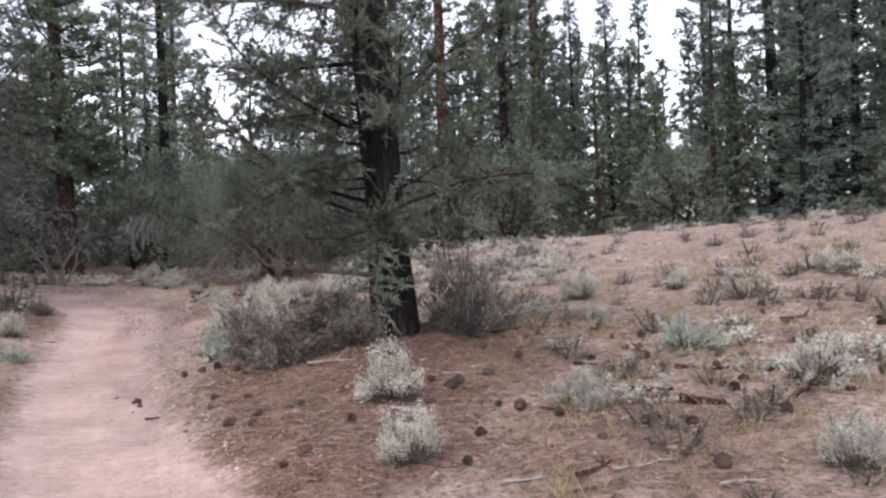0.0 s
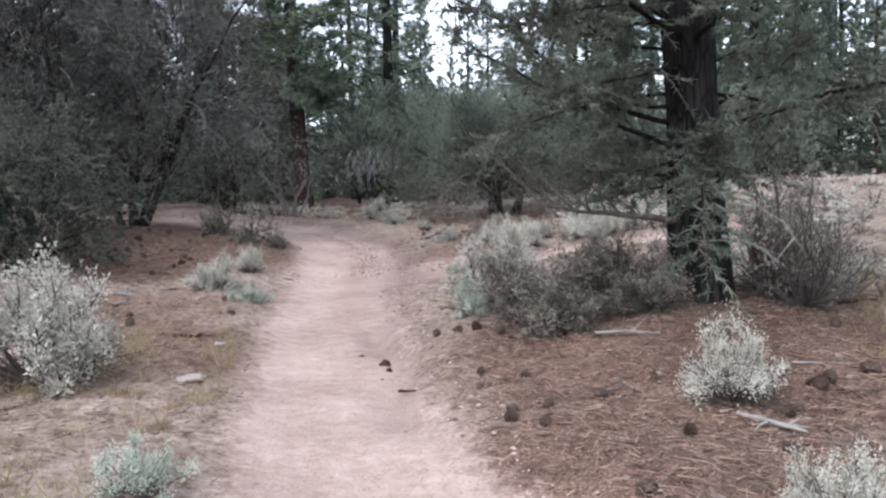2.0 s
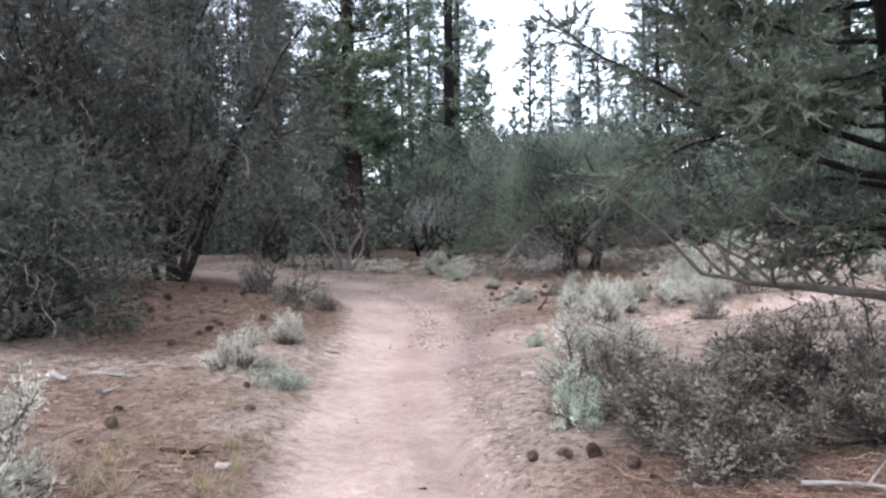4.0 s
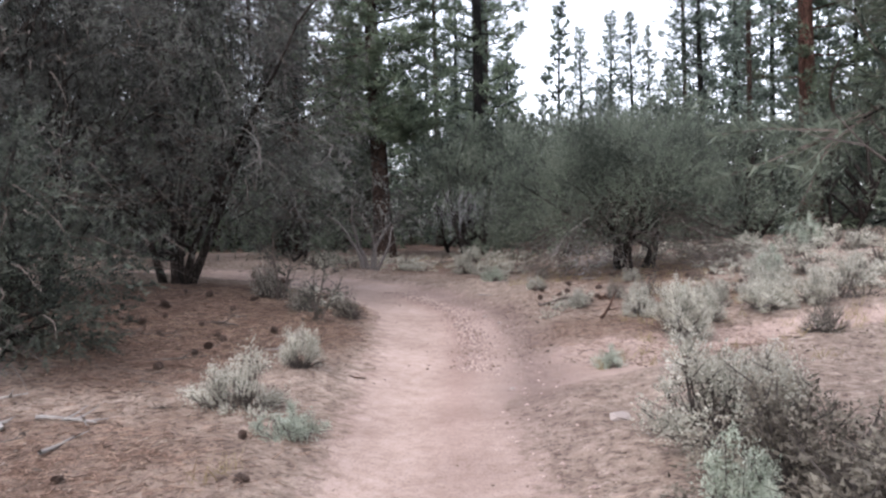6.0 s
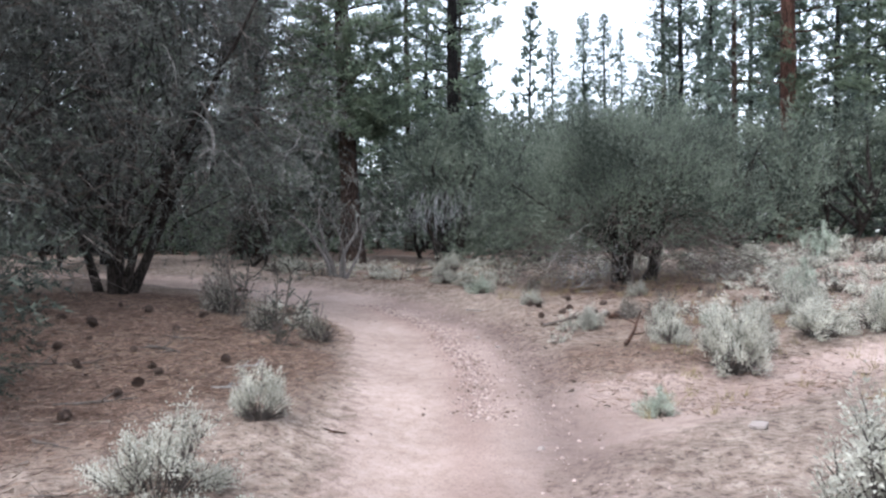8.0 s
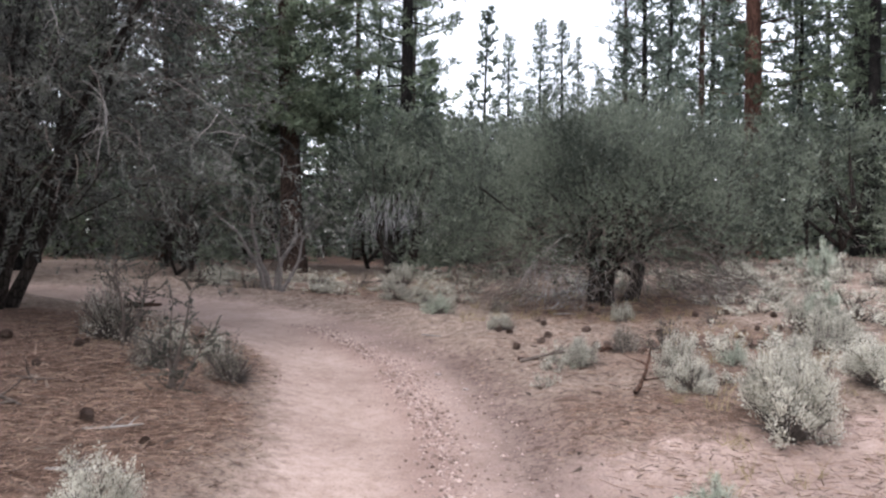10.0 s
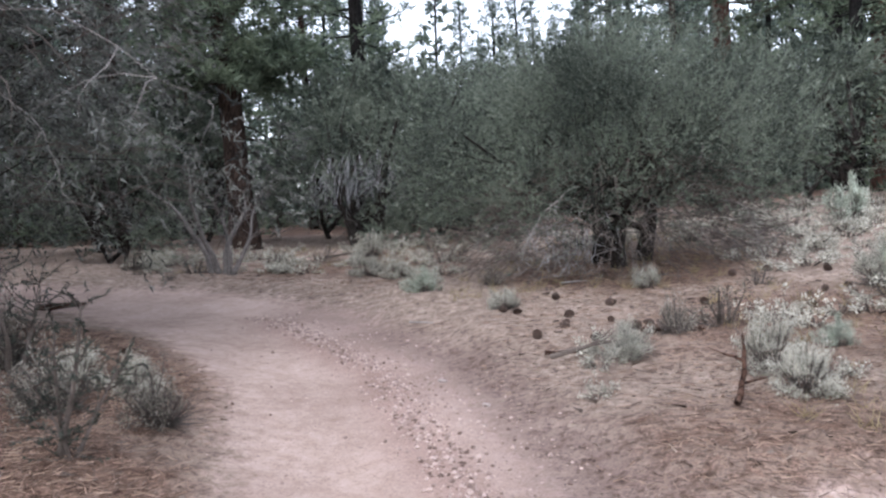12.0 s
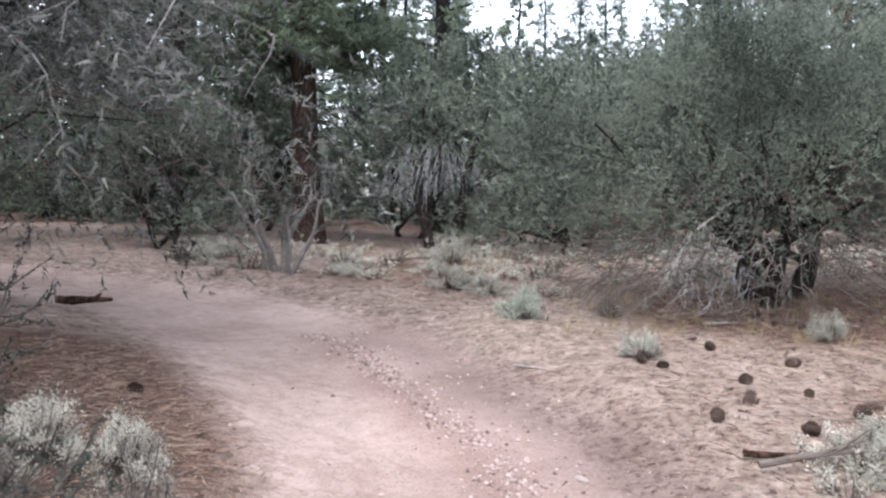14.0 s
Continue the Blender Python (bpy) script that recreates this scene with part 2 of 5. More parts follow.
def along(x, y, line, widths):
    """Distance from a trail's middle over its half width there."""
    best = np.full(np.shape(x), 99.0)
    for (a, b, wa, wb) in zip(line, line[1:], widths, widths[1:]):
        ux, uy = b[0] - a[0], b[1] - a[1]
        s = np.clip(((x - a[0]) * ux + (y - a[1]) * uy) / (ux * ux + uy * uy), 0, 1)
        d = np.hypot(x - a[0] - s * ux, y - a[1] - s * uy) / (wa + s * (wb - wa))
        best = np.minimum(best, d)
    return best


def beside(x, y, line):
    """Metres to the right of a trail's middle, and how far along its length (in points)."""
    best, off, far = np.full(np.shape(x), 99.0), np.zeros(np.shape(x)), np.zeros(np.shape(x))
    for i, (a, b) in enumerate(zip(line, line[1:])):
        ux, uy = b[0] - a[0], b[1] - a[1]
        s = np.clip(((x - a[0]) * ux + (y - a[1]) * uy) / (ux * ux + uy * uy), 0, 1)
        px, py = x - a[0] - s * ux, y - a[1] - s * uy
        d = np.hypot(px, py)
        near = d < best
        best = np.where(near, d, best)
        off = np.where(near, np.where(px * uy - py * ux > 0, d, -d), off)
        far = np.where(near, i + s, far)
    return off, far


def ruts(x, y):
    """The stony rib between two tyre lines, and the deeper line to its right."""
    off, far = beside(x, y, TRAIL)
    wob = 0.12 * np.sin(1.3 * x + 0.7 * y)
    span = smooth(4.5, 6.5, far) * (1 - smooth(8.6, 9.6, far))
    rib = span * np.exp(-((off - 0.32 + wob) / 0.2) ** 2)
    groove = span * np.exp(-((off - 0.95 + wob) / 0.3) ** 2)
    return rib, groove


def smooth(a, b, v):
    s = np.clip((v - a) / (b - a), 0, 1)
    return s * s * (3 - 2 * s)


def bend(v, a, b, k):
    """v between a and b, level beyond them, with rounded shoulders."""
    lo = k * np.logaddexp(0, np.clip((v - a) / k, -80, 80))
    hi = k * np.logaddexp(0, np.clip((v - b) / k, -80, 80))
    return a + lo - hi


def height(x, y):
    x, y = np.asarray(x, float), np.asarray(y, float)
    u, v = bend(x, -15.0, 8.5, 0.8), bend(y, -6.0, 27.0, 1.2)
    z = 0.03 - 0.0011 * u + 0.0206 * v + 0.00727 * u * u + 0.00562 * u * v + 0.00164 * v * v
    crest = 1.5 + 0.05 * np.clip(x, 0, 9)
    z = z - 0.12 * np.logaddexp(0, np.clip((z - crest) / 0.12, -60, 60))
    d = np.minimum(along(x, y, TRAIL, TRAIL_W), 0.35 + along(x, y, SIDE, SIDE_W))
    z = z - 0.17 * (1 - smooth(0.3, 1.9, d))
    z = z + 0.3 * np.exp(-((x + 0.5) ** 2 + (y - 8.6) ** 2) / 2.2)
    z = z + 0.18 * np.exp(-((x + 10.5) ** 2 + (y - 14.8) ** 2) / 5.0)
    rib, groove = ruts(x, y)
    z = z + 0.025 * rib - 0.05 * groove
    off, far = beside(x, y, TRAIL)
    edge = smooth(3.6, 4.1, far) * (1 - smooth(4.8, 5.1, far))
    z = z - 0.09 * edge * np.exp(-((off - 0.5 + 0.1 * np.sin(3.1 * y)) / 0.13) ** 2)
    rough = smooth(0.7, 1.6, d)
    z = z + 0.012 * rough * np.sin(11.3 * x + 4.1 * y) * np.sin(9.7 * y - 6.2 * x + 0.5)
    z = z + (0.004 + 0.022 * rough) * (np.sin(2.1 * x + 1.3 * y) * np.sin(1.7 * y - 0.9 * x + 1.0) + 0.6 * np.sin(5.3 * x - 3.1 * y + 2) * np.sin(4.7 * y + 2.2 * x))
    return z


def ground_z(x, y):
    return float(height(x, y))


class Soup:
    """Gathers vertices and faces of one mesh."""

    def __init__(self):
        self.v, self.f, self.n = [], [], 0

    def add(self, verts, faces):
        self.v.append(np.asarray(verts, float))
        self.f.extend([tuple(i + self.n for i in q) for q in faces])
        self.n += len(verts)

    def tube(self, pts, radii, sides=6, seed=None, knobbly=0.0):
        """A stem through the points, closed at its end."""
        pts = [Vector(p) for p in pts]
        rng = random.Random(seed)
        ring, verts, faces = [], [], []
        side = None
        for i, (p, r) in enumerate(zip(pts, radii)):
            d = (pts[min(i + 1, len(pts) - 1)] - pts[max(i - 1, 0)]).normalized()
            side = (d.orthogonal() if side is None else side - d * side.dot(d)).normalized()
            up = d.cross(side)
            for k in range(sides):
                a = 2 * math.pi * k / sides
                verts.append(p + (side * math.cos(a) + up * math.sin(a)) * r * (1 + knobbly * rng.uniform(-1, 1)))
        for i in range(len(pts) - 1):
            for k in range(sides):
                a, b = i * sides + k, i * sides + (k + 1) % sides
                faces.append((a, b, b + sides, a + sides))
        last = (len(pts) - 1) * sides
        if sides == 3:
            self.add([tuple(q) for q in verts], faces)
            return
        verts.append(pts[-1] + (pts[-1] - pts[-2]).normalized() * radii[-1] * 0.5)
        faces += [(last + k, last + (k + 1) % sides, last + sides) for k in range(sides)]
        self.add([tuple(q) for q in verts], faces)

    def blades(self, centres, ways, lengths, widths, rng):
        """Many small pointed leaves, each a slender wedge."""
        c, w = np.asarray(centres, float), np.asarray(ways, float)
        n = len(c)
        if n == 0:
            return
        w = w / np.maximum(np.linalg.norm(w, axis=1, keepdims=True), 1e-6)
        s = np.cross(w, rng.normal(size=(n, 3)))
        s = s / np.maximum(np.linalg.norm(s, axis=1, keepdims=True), 1e-6)
        L, W = np.asarray(lengths, float).reshape(-1, 1) * np.ones((n, 1)), np.asarray(widths, float).reshape(-1, 1) * np.ones((n, 1))
        vs = np.stack([c + s * W, c + w * L, c - s * W], 1).reshape(-1, 3)
        k = np.arange(n) * 3 + self.n
        self.v.append(vs)
        self.f.extend(map(tuple, np.stack([k, k + 1, k + 2], 1).tolist()))
        self.n += 3 * n

    def mesh(self, name, material, shade=False):
        me = bpy.data.meshes.new(name)
        me.from_pydata(np.concatenate(self.v).tolist(), [], self.f)
        me.materials.append(material)
        if shade:
            me.polygons.foreach_set("use_smooth", [True] * len(me.polygons))
        me.validate()
        me.update()
        return me


def part(name, soup, material, parent, label="", shade=False):
    ob = new(name, soup.mesh(name, material, shade))
    ob.parent = parent
    return tagged(ob, label)


def put(thing, x, y, rz=0.0, scale=1.0, sink=0.02):
    """A copy of a thing on the ground."""
    ob = copy_thing(thing, pose(x, y, ground_z(x, y) - sink, 0, 0, rz))
    ob.scale = (scale, scale, scale)
    return ob


# ---- ground ----
def spaced(a, b, fine_a, fine_b, step):
    inner = list(np.arange(fine_a, fine_b + step / 2, step))
    out, s, v = [], step, fine_a
    while v > a:
        s = min(s * 1.35, 60)
        v -= s
        out.append(v)
    hi, s, v = [], step, inner[-1]
    while v < b:
        s = min(s * 1.35, 60)
        v += s
        hi.append(v)
    return np.array(out[::-1] + inner + hi)


def build_ground():
    xs, ys = spaced(-600, 600, -14, 6, 0.1), spaced(-600, 900, 1, 26, 0.1)
    X, Y = np.meshgrid(xs, ys)
    Z = height(X, Y)
    nx, ny = len(xs), len(ys)
    i = np.arange(nx * ny).reshape(ny, nx)
    quads = np.stack([i[:-1, :-1], i[:-1, 1:], i[1:, 1:], i[1:, :-1]], -1).reshape(-1, 4)
    me = bpy.data.meshes.new("ground")
    me.from_pydata(np.stack([X, Y, Z], -1).reshape(-1, 3).tolist(), [], quads.tolist())
    d = along(X, Y, TRAIL, TRAIL_W)
    e = along(X, Y, SIDE, SIDE_W)
    trail = np.maximum(1 - smooth(0.35, 1.6, d), 0.85 * (1 - smooth(0.3, 1.7, e)))
    duff = np.zeros_like(X)
    for cx, cy, r in ((-0.7, 7.8, 2.3), (-0.9, 5.4, 1.5), (-10.5, 15.0, 3.6), (-8.9, 12.8, 2.7), (-7.9, 13.6, 1.2), (-4.6, 21.3, 2.0), (-6.5, 4.5, 2.0)):
        duff = np.maximum(duff, 1 - smooth(0.2, 1.25, np.hypot(X - cx, Y - cy) / r))
    for cx, cy, r in ((1.2, 5.0, 1.8), (-6.5, 8.5, 1.8), (-7.8, 11.0, 1.6), (-9.3, 16.5, 1.9), (-8.5, 15.2, 1.5), (-3.4, 17.6, 2.2), (-4.0, 14.6, 1.6), (-9.5, 23.5, 2.2), (-5.0, 7.2, 1.6)):
        duff = np.maximum(duff, 0.5 * (1 - smooth(0.35, 1.15, np.hypot(X - cx, Y - cy) / r)))
    duff = np.minimum(1.0, 1.2 * duff)
    duff = np.maximum(duff, 0.75 * smooth(26, 32, np.hypot(X + 4, Y - 6)))
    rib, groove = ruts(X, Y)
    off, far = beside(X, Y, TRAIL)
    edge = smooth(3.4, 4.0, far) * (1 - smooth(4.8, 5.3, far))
    # The eroded edge's hollow is darkened too, its shade put into the soil colour.
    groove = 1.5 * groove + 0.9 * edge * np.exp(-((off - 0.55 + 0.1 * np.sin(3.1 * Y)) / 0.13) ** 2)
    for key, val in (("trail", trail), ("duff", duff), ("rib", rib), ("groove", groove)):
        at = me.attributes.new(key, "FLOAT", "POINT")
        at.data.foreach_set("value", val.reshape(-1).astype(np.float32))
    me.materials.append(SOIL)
    me.polygons.foreach_set("use_smooth", [True] * len(me.polygons))
    me.update()
    return tagged(new("ground", me), "pinkish dusty trail through sandy soil and brown needle litter", "ground", kind="structure")


build_ground()


# ---- trees: shared ways of growing ----
def wander(rng, start, way, length, steps, wobble, droop=0.0):
    """A crooked line of points."""
    p, w = Vector(start), Vector(way).normalized()
    pts = [p.copy()]
    for _ in range(steps):
        w = (w + Vector((rng.uniform(-1, 1), rng.uniform(-1, 1), rng.uniform(-1, 1) - droop)) * wobble).normalized()
        p = p + w * (length / steps)
        pts.append(p.copy())
    return pts


def taper(r, n, tip=0.15):
    return [r * (1 - (1 - tip) * i / (n - 1)) for i in range(n)]


def loose(name, soup, material, parent, label=""):
    """A part too fine to pick apart."""
    return tagged(part(name, soup, material, parent, label), kind="stuff")


def trunk_line(tall, lean, seed, n=16, sway=0.1):
    return [Vector((lean[0] * i / n * tall + sway * (math.sin(3 * i / n + seed) - math.sin(seed)), lean[1] * i / n * tall + sway * (math.cos(2.3 * i / n + seed) - math.cos(seed)), i / n * tall - (0.15 if i == 0 else 0))) for i in range(n + 1)]


def on_line(pts, s):
    k = min(max(s, 0.0), 0.9999) * (len(pts) - 1)
    return pts[int(k)].lerp(pts[int(k) + 1], k - int(k))


def pine_tree(label, tall, girth, first, reach, boughs, tufts, bark, leaf, seed, lean=(0, 0), blade=0.25, fans=5, low_dead=0, wide=0.135, crowd=0.9, full=0.6, flare=0.3):
    """A pine: tapered trunk, boughs in uneven whorls that turn up at their ends, with flat sprays of needle tufts."""
    rng, nrng = random.Random(seed), np.random.default_rng(seed)
    root = tagged(new("pine_tree"), label, "tree", "pines of the forest")
    trunk, wood, crown = Soup(), Soup(), Soup()
    pts = trunk_line(tall, lean, seed)
    n = len(pts)
    pts.insert(1, pts[0].lerp(pts[1], 0.55))
    radii = [girth / 2 * ((1 - i / n) ** 0.8 * 0.95 + 0.03) for i in range(n)]
    trunk.tube(pts, [radii[0] * (1 + flare), radii[0] * (1 + 0.25 * flare), *radii[1:]], 12, seed, 0.06)
    part("trunk", trunk, bark, root, shade=True)
    C, W = [], []
    for b in range(boughs):
        s = first + (0.985 - first) * ((b + rng.random()) / boughs) ** crowd
        rel = (s - first) / (1 - first)
        length = reach * ((1 - rel) ** 0.8 * min(1, full + rel * 2.2) + 0.07) * (rng.uniform(0.75, 1.15) if b % 3 else rng.uniform(0.4, 0.8))
        a = 2.4 * b + rng.uniform(-0.6, 0.6)
        line = wander(rng, on_line(pts, s), (math.cos(a), math.sin(a), -0.25 + 0.7 * rel), length, 5, 0.15, -0.45)
        wood.tube((line[0], line[2], line[5]), taper(max(0.012, 0.02 * length), 3), 3)
        out = (line[-1] - line[0]).normalized()
        across = out.cross(Vector((0, 0, 1)))
        for _ in range(max(4, int(tufts * (0.35 + length / reach)))):
            k = rng.uniform(0.15, 1) ** 0.7
            q = on_line(line, k) + across * rng.gauss(0, 0.3) * (1.15 - 0.7 * k) * (0.4 + 0.45 * length) + Vector((rng.gauss(0, 0.07), rng.gauss(0, 0.07), rng.gauss(0.05, 0.09)))
            for _ in range(fans):
                C.append(q + Vector((rng.gauss(0, 0.06), rng.gauss(0, 0.06), rng.gauss(0, 0.04))))
                W.append(out * 0.5 + Vector((rng.gauss(0, 0.8), rng.gauss(0, 0.8), rng.gauss(0.35, 0.6))))
    for _ in range(low_dead):
        a = rng.uniform(0, 2 * math.pi)
        line = wander(rng, on_line(pts, rng.uniform(0.06, first + 0.1)), (math.cos(a), math.sin(a), -0.1), rng.uniform(0.6, 2.2), 5, 0.3, 0.1)
        wood.tube(line, taper(0.02, 6), 3)
    loose("branchwork", wood, bark, root)
    n = len(C)
    crown.blades(C, W, nrng.uniform(0.7, 1.25, n) * blade, nrng.uniform(0.7, 1.3, n) * blade * wide, nrng)
    loose("crown", crown, leaf, root)
    return root


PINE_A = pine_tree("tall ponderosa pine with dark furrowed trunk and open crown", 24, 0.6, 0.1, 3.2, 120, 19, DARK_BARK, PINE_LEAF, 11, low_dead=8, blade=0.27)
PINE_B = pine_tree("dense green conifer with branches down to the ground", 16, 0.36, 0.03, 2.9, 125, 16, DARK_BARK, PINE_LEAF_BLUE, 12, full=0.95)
PINE_C = pine_tree("slender bluish pine with a narrow crown", 20, 0.36, 0.04, 2.4, 130, 14, BROWN_BARK, PINE_LEAF_BLUE, 13, low_dead=6, full=0.85)
PINE_D = pine_tree("old ponderosa pine with a reddish bare trunk", 27, 0.9, 0.27, 3.6, 95, 30, RED_BARK, PINE_LEAF, 14, blade=0.3, low_dead=14)
PINE_E = pine_tree("bushy young green pine on the forest edge", 7, 0.2, 0.02, 2.1, 76, 10, BROWN_BARK, PINE_LEAF, 15, blade=0.25, fans=4, wide=0.16, full=0.95)
PINE_F = pine_tree("distant dark pine with a pointed top", 19, 0.4, 0.03, 3.3, 66, 9, DARK_BARK, PINE_LEAF_BLUE, 16, blade=0.5, fans=3, wide=0.25, full=0.95)


def stand_first(thing, x, y, rz=0.0):
    thing.matrix_basis = pose(x, y, ground_z(x, y) - 0.08, 0, 0, rz)
    return thing


def plant_forest():
    rng = random.Random(5)
    taken = []

    def free(x, y, r):
        return all((x - a) ** 2 + (y - b) ** 2 > r * r for a, b in taken)

    def stand(thing, x, y, s=1.0):
        taken.append((x, y))
        put(thing, x, y, rng.uniform(0, 360), s, 0.08)

    for thing, x, y in ((PINE_A, -12.9, 36.5), (PINE_B, -9.6, 60.5), (PINE_C, -16.5, 41.0), (PINE_D, 0.3, 45.0), (PINE_E, 4.0, 33.0), (PINE_F, -16.0, 66.0)):
        stand_first(thing, x, y, rng.uniform(0, 360))
        taken.append((x, y))
    north_edge = ((PINE_B, -13.9, 63.4, 1.0), (PINE_B, -11.4, 63.8, 1.07), (PINE_C, -9.0, 66.0, 0.82), (PINE_B, -12.6, 66.0, 0.8), (PINE_B, -7.4, 62.0, 0.8), (PINE_A, -17.4, 51.0, 0.9), (PINE_B, -17.6, 47.0, 0.95), (PINE_C, -15.0, 44.0, 0.85), (PINE_B, -4.2, 43.0, 1.05), (PINE_C, -2.2, 39.0, 0.85),
                  (PINE_B, 2.4, 47.0, 1.0), (PINE_A, 3.6, 41.0, 0.95), (PINE_B, -1.0, 50.0, 1.1), (PINE_C, -5.2, 46.0, 0.95))
    east_edge = ((PINE_D, 5.4, 42.0, 0.95), (PINE_A, 15.0, 31.0, 0.95), (PINE_A, 17.4, 34.0, 0.9), (PINE_C, 12.4, 33.0, 0.9), (PINE_B, 7.4, 33.5, 0.68), (PINE_E, 9.3, 33.0, 0.9), (PINE_B, 11.9, 25.5, 0.75), (PINE_B, 15.5, 29.0, 1.0), (PINE_B, 22.0, 27.5, 1.0), (PINE_A, 13.4, 31.0, 0.9), (PINE_B, 18.0, 22.5, 0.9), (PINE_B, 23.5, 23.0, 0.9), (PINE_B, 12.8, 37.0, 1.0), (PINE_B, 26.0, 32.0, 1.0), (PINE_B, 6.6, 37.5, 0.75),
                 (PINE_B, 19.0, 30.0, 0.95), (PINE_C, 10.2, 29.0, 0.6), (PINE_B, 13.6, 28.0, 0.9), (PINE_B, 17.4, 26.5, 0.95), (PINE_B, 20.5, 24.0, 0.9), (PINE_E, 6.4, 31.0, 1.1), (PINE_E, 11.0, 29.0, 1.0))
    west_edge = ((PINE_A, -18.4, 38.0, 0.9), (PINE_A, -21.0, 34.0, 1.0), (PINE_C, -19.5, 31.0, 0.8), (PINE_A, -24.0, 29.0, 1.0), (PINE_A, -17.4, 22.6, 0.8), (PINE_A, -19.6, 25.5, 0.85),
                 (PINE_A, -17.8, 16.0, 0.8), (PINE_C, -21.0, 22.0, 0.9), (PINE_B, -23.0, 18.0, 0.8), (PINE_C, -16.4, 27.6, 0.75), (PINE_A, -16.2, 12.2, 0.8), (PINE_B, -19.0, 9.0, 0.8))
    for thing, x, y, s in (*north_edge, *east_edge, *west_edge):
        stand(thing, x, y, s)
    made = 0
    for _ in range(4000):
        a, r = rng.uniform(-80, 70), rng.uniform(30, 78)
        x, y = -4 + r * math.sin(radians(a)), 8 + r * math.cos(radians(a))
        if -14 < a < -2 or 18 < a < 27 and r < 62:
            continue
        if not free(x, y, 3.4 if r < 50 else 4.2):
            continue
        stand(rng.choice([PINE_A, PINE_B, PINE_B, PINE_C, PINE_E, PINE_E]) if r < 46 else PINE_F, x, y, rng.uniform(0.7, 1.1))
        made += 1
        if made >= 92:
            break
    made = 0
    for _ in range(4000):
        a, r = rng.uniform(-72, 62), rng.uniform(27, 50)
        x, y = -4 + r * math.sin(radians(a)), 8 + r * math.cos(radians(a))
        if not free(x, y, 2.2) or y < 27 and -14.5 < x < 3:
            continue
        stand(PINE_E, x, y, rng.uniform(0.45, 0.9) if -15 < a < -1 else rng.uniform(0.6, 1.25))
        made += 1
        if made >= 64:
            break
    made = 0
    for _ in range(4000):
        a, r = rng.uniform(-75, 65), rng.uniform(36, 60)
        x, y = -4 + r * math.sin(radians(a)), 8 + r * math.cos(radians(a))
        if not free(x, y, 2.6):
            continue
        low_gap = -15 < a < -1 or 17 < a < 25
        stand(PINE_F, x, y, rng.uniform(0.38, 0.52) if low_gap else rng.uniform(0.55, 0.95))
        made += 1
        if made >= 70:
            break
    for k in range(56):
        a, r = -84 + 2.95 * k + rng.uniform(-0.8, 0.8), rng.uniform(62, 92)
        stand(PINE_F, -4 + r * math.sin(radians(a)), 8 + r * math.cos(radians(a)), rng.uniform(0.5, 0.7) if -14 < a < -2 else rng.uniform(0.9, 1.25))
    for _ in range(16):
        a, r = radians(rng.uniform(80, 280)), rng.uniform(32, 50)
        stand(PINE_F, -4 + r * math.sin(a), 8 + r * math.cos(a), rng.uniform(0.8, 1.1))


plant_forest()


def leaning_pine():
    """The pine behind the bend: brown plated trunk, dark clumps of needles on level boughs."""
    return pine_tree("leaning ponderosa pine with brown plated bark beyond the bend", 17, 0.62, 0.27, 3.2, 120, 32, BROWN_BARK, PINE_LEAF, 31, lean=(-0.06, 0.0), blade=0.24, fans=9, low_dead=26, wide=0.11, crowd=1.7, flare=0.55)


stand_first(leaning_pine(), -12.95, 27.1)


# ---- junipers ----
def feather(rng, C, W, L, line, count, blade, spread=0.5, start=0.15):
    """Scaly branchlets along a twig."""
    for _ in range(count):
        k = start + (1 - start) * rng.random()
        q = on_line(line, k)
        along_twig = (line[-1] - line[0]).normalized()
        C.append(q)
        W.append(along_twig + Vector((rng.gauss(0, spread), rng.gauss(0, spread), rng.gauss(0.1, spread))))
        L.append(blade * rng.uniform(0.5, 1.4))


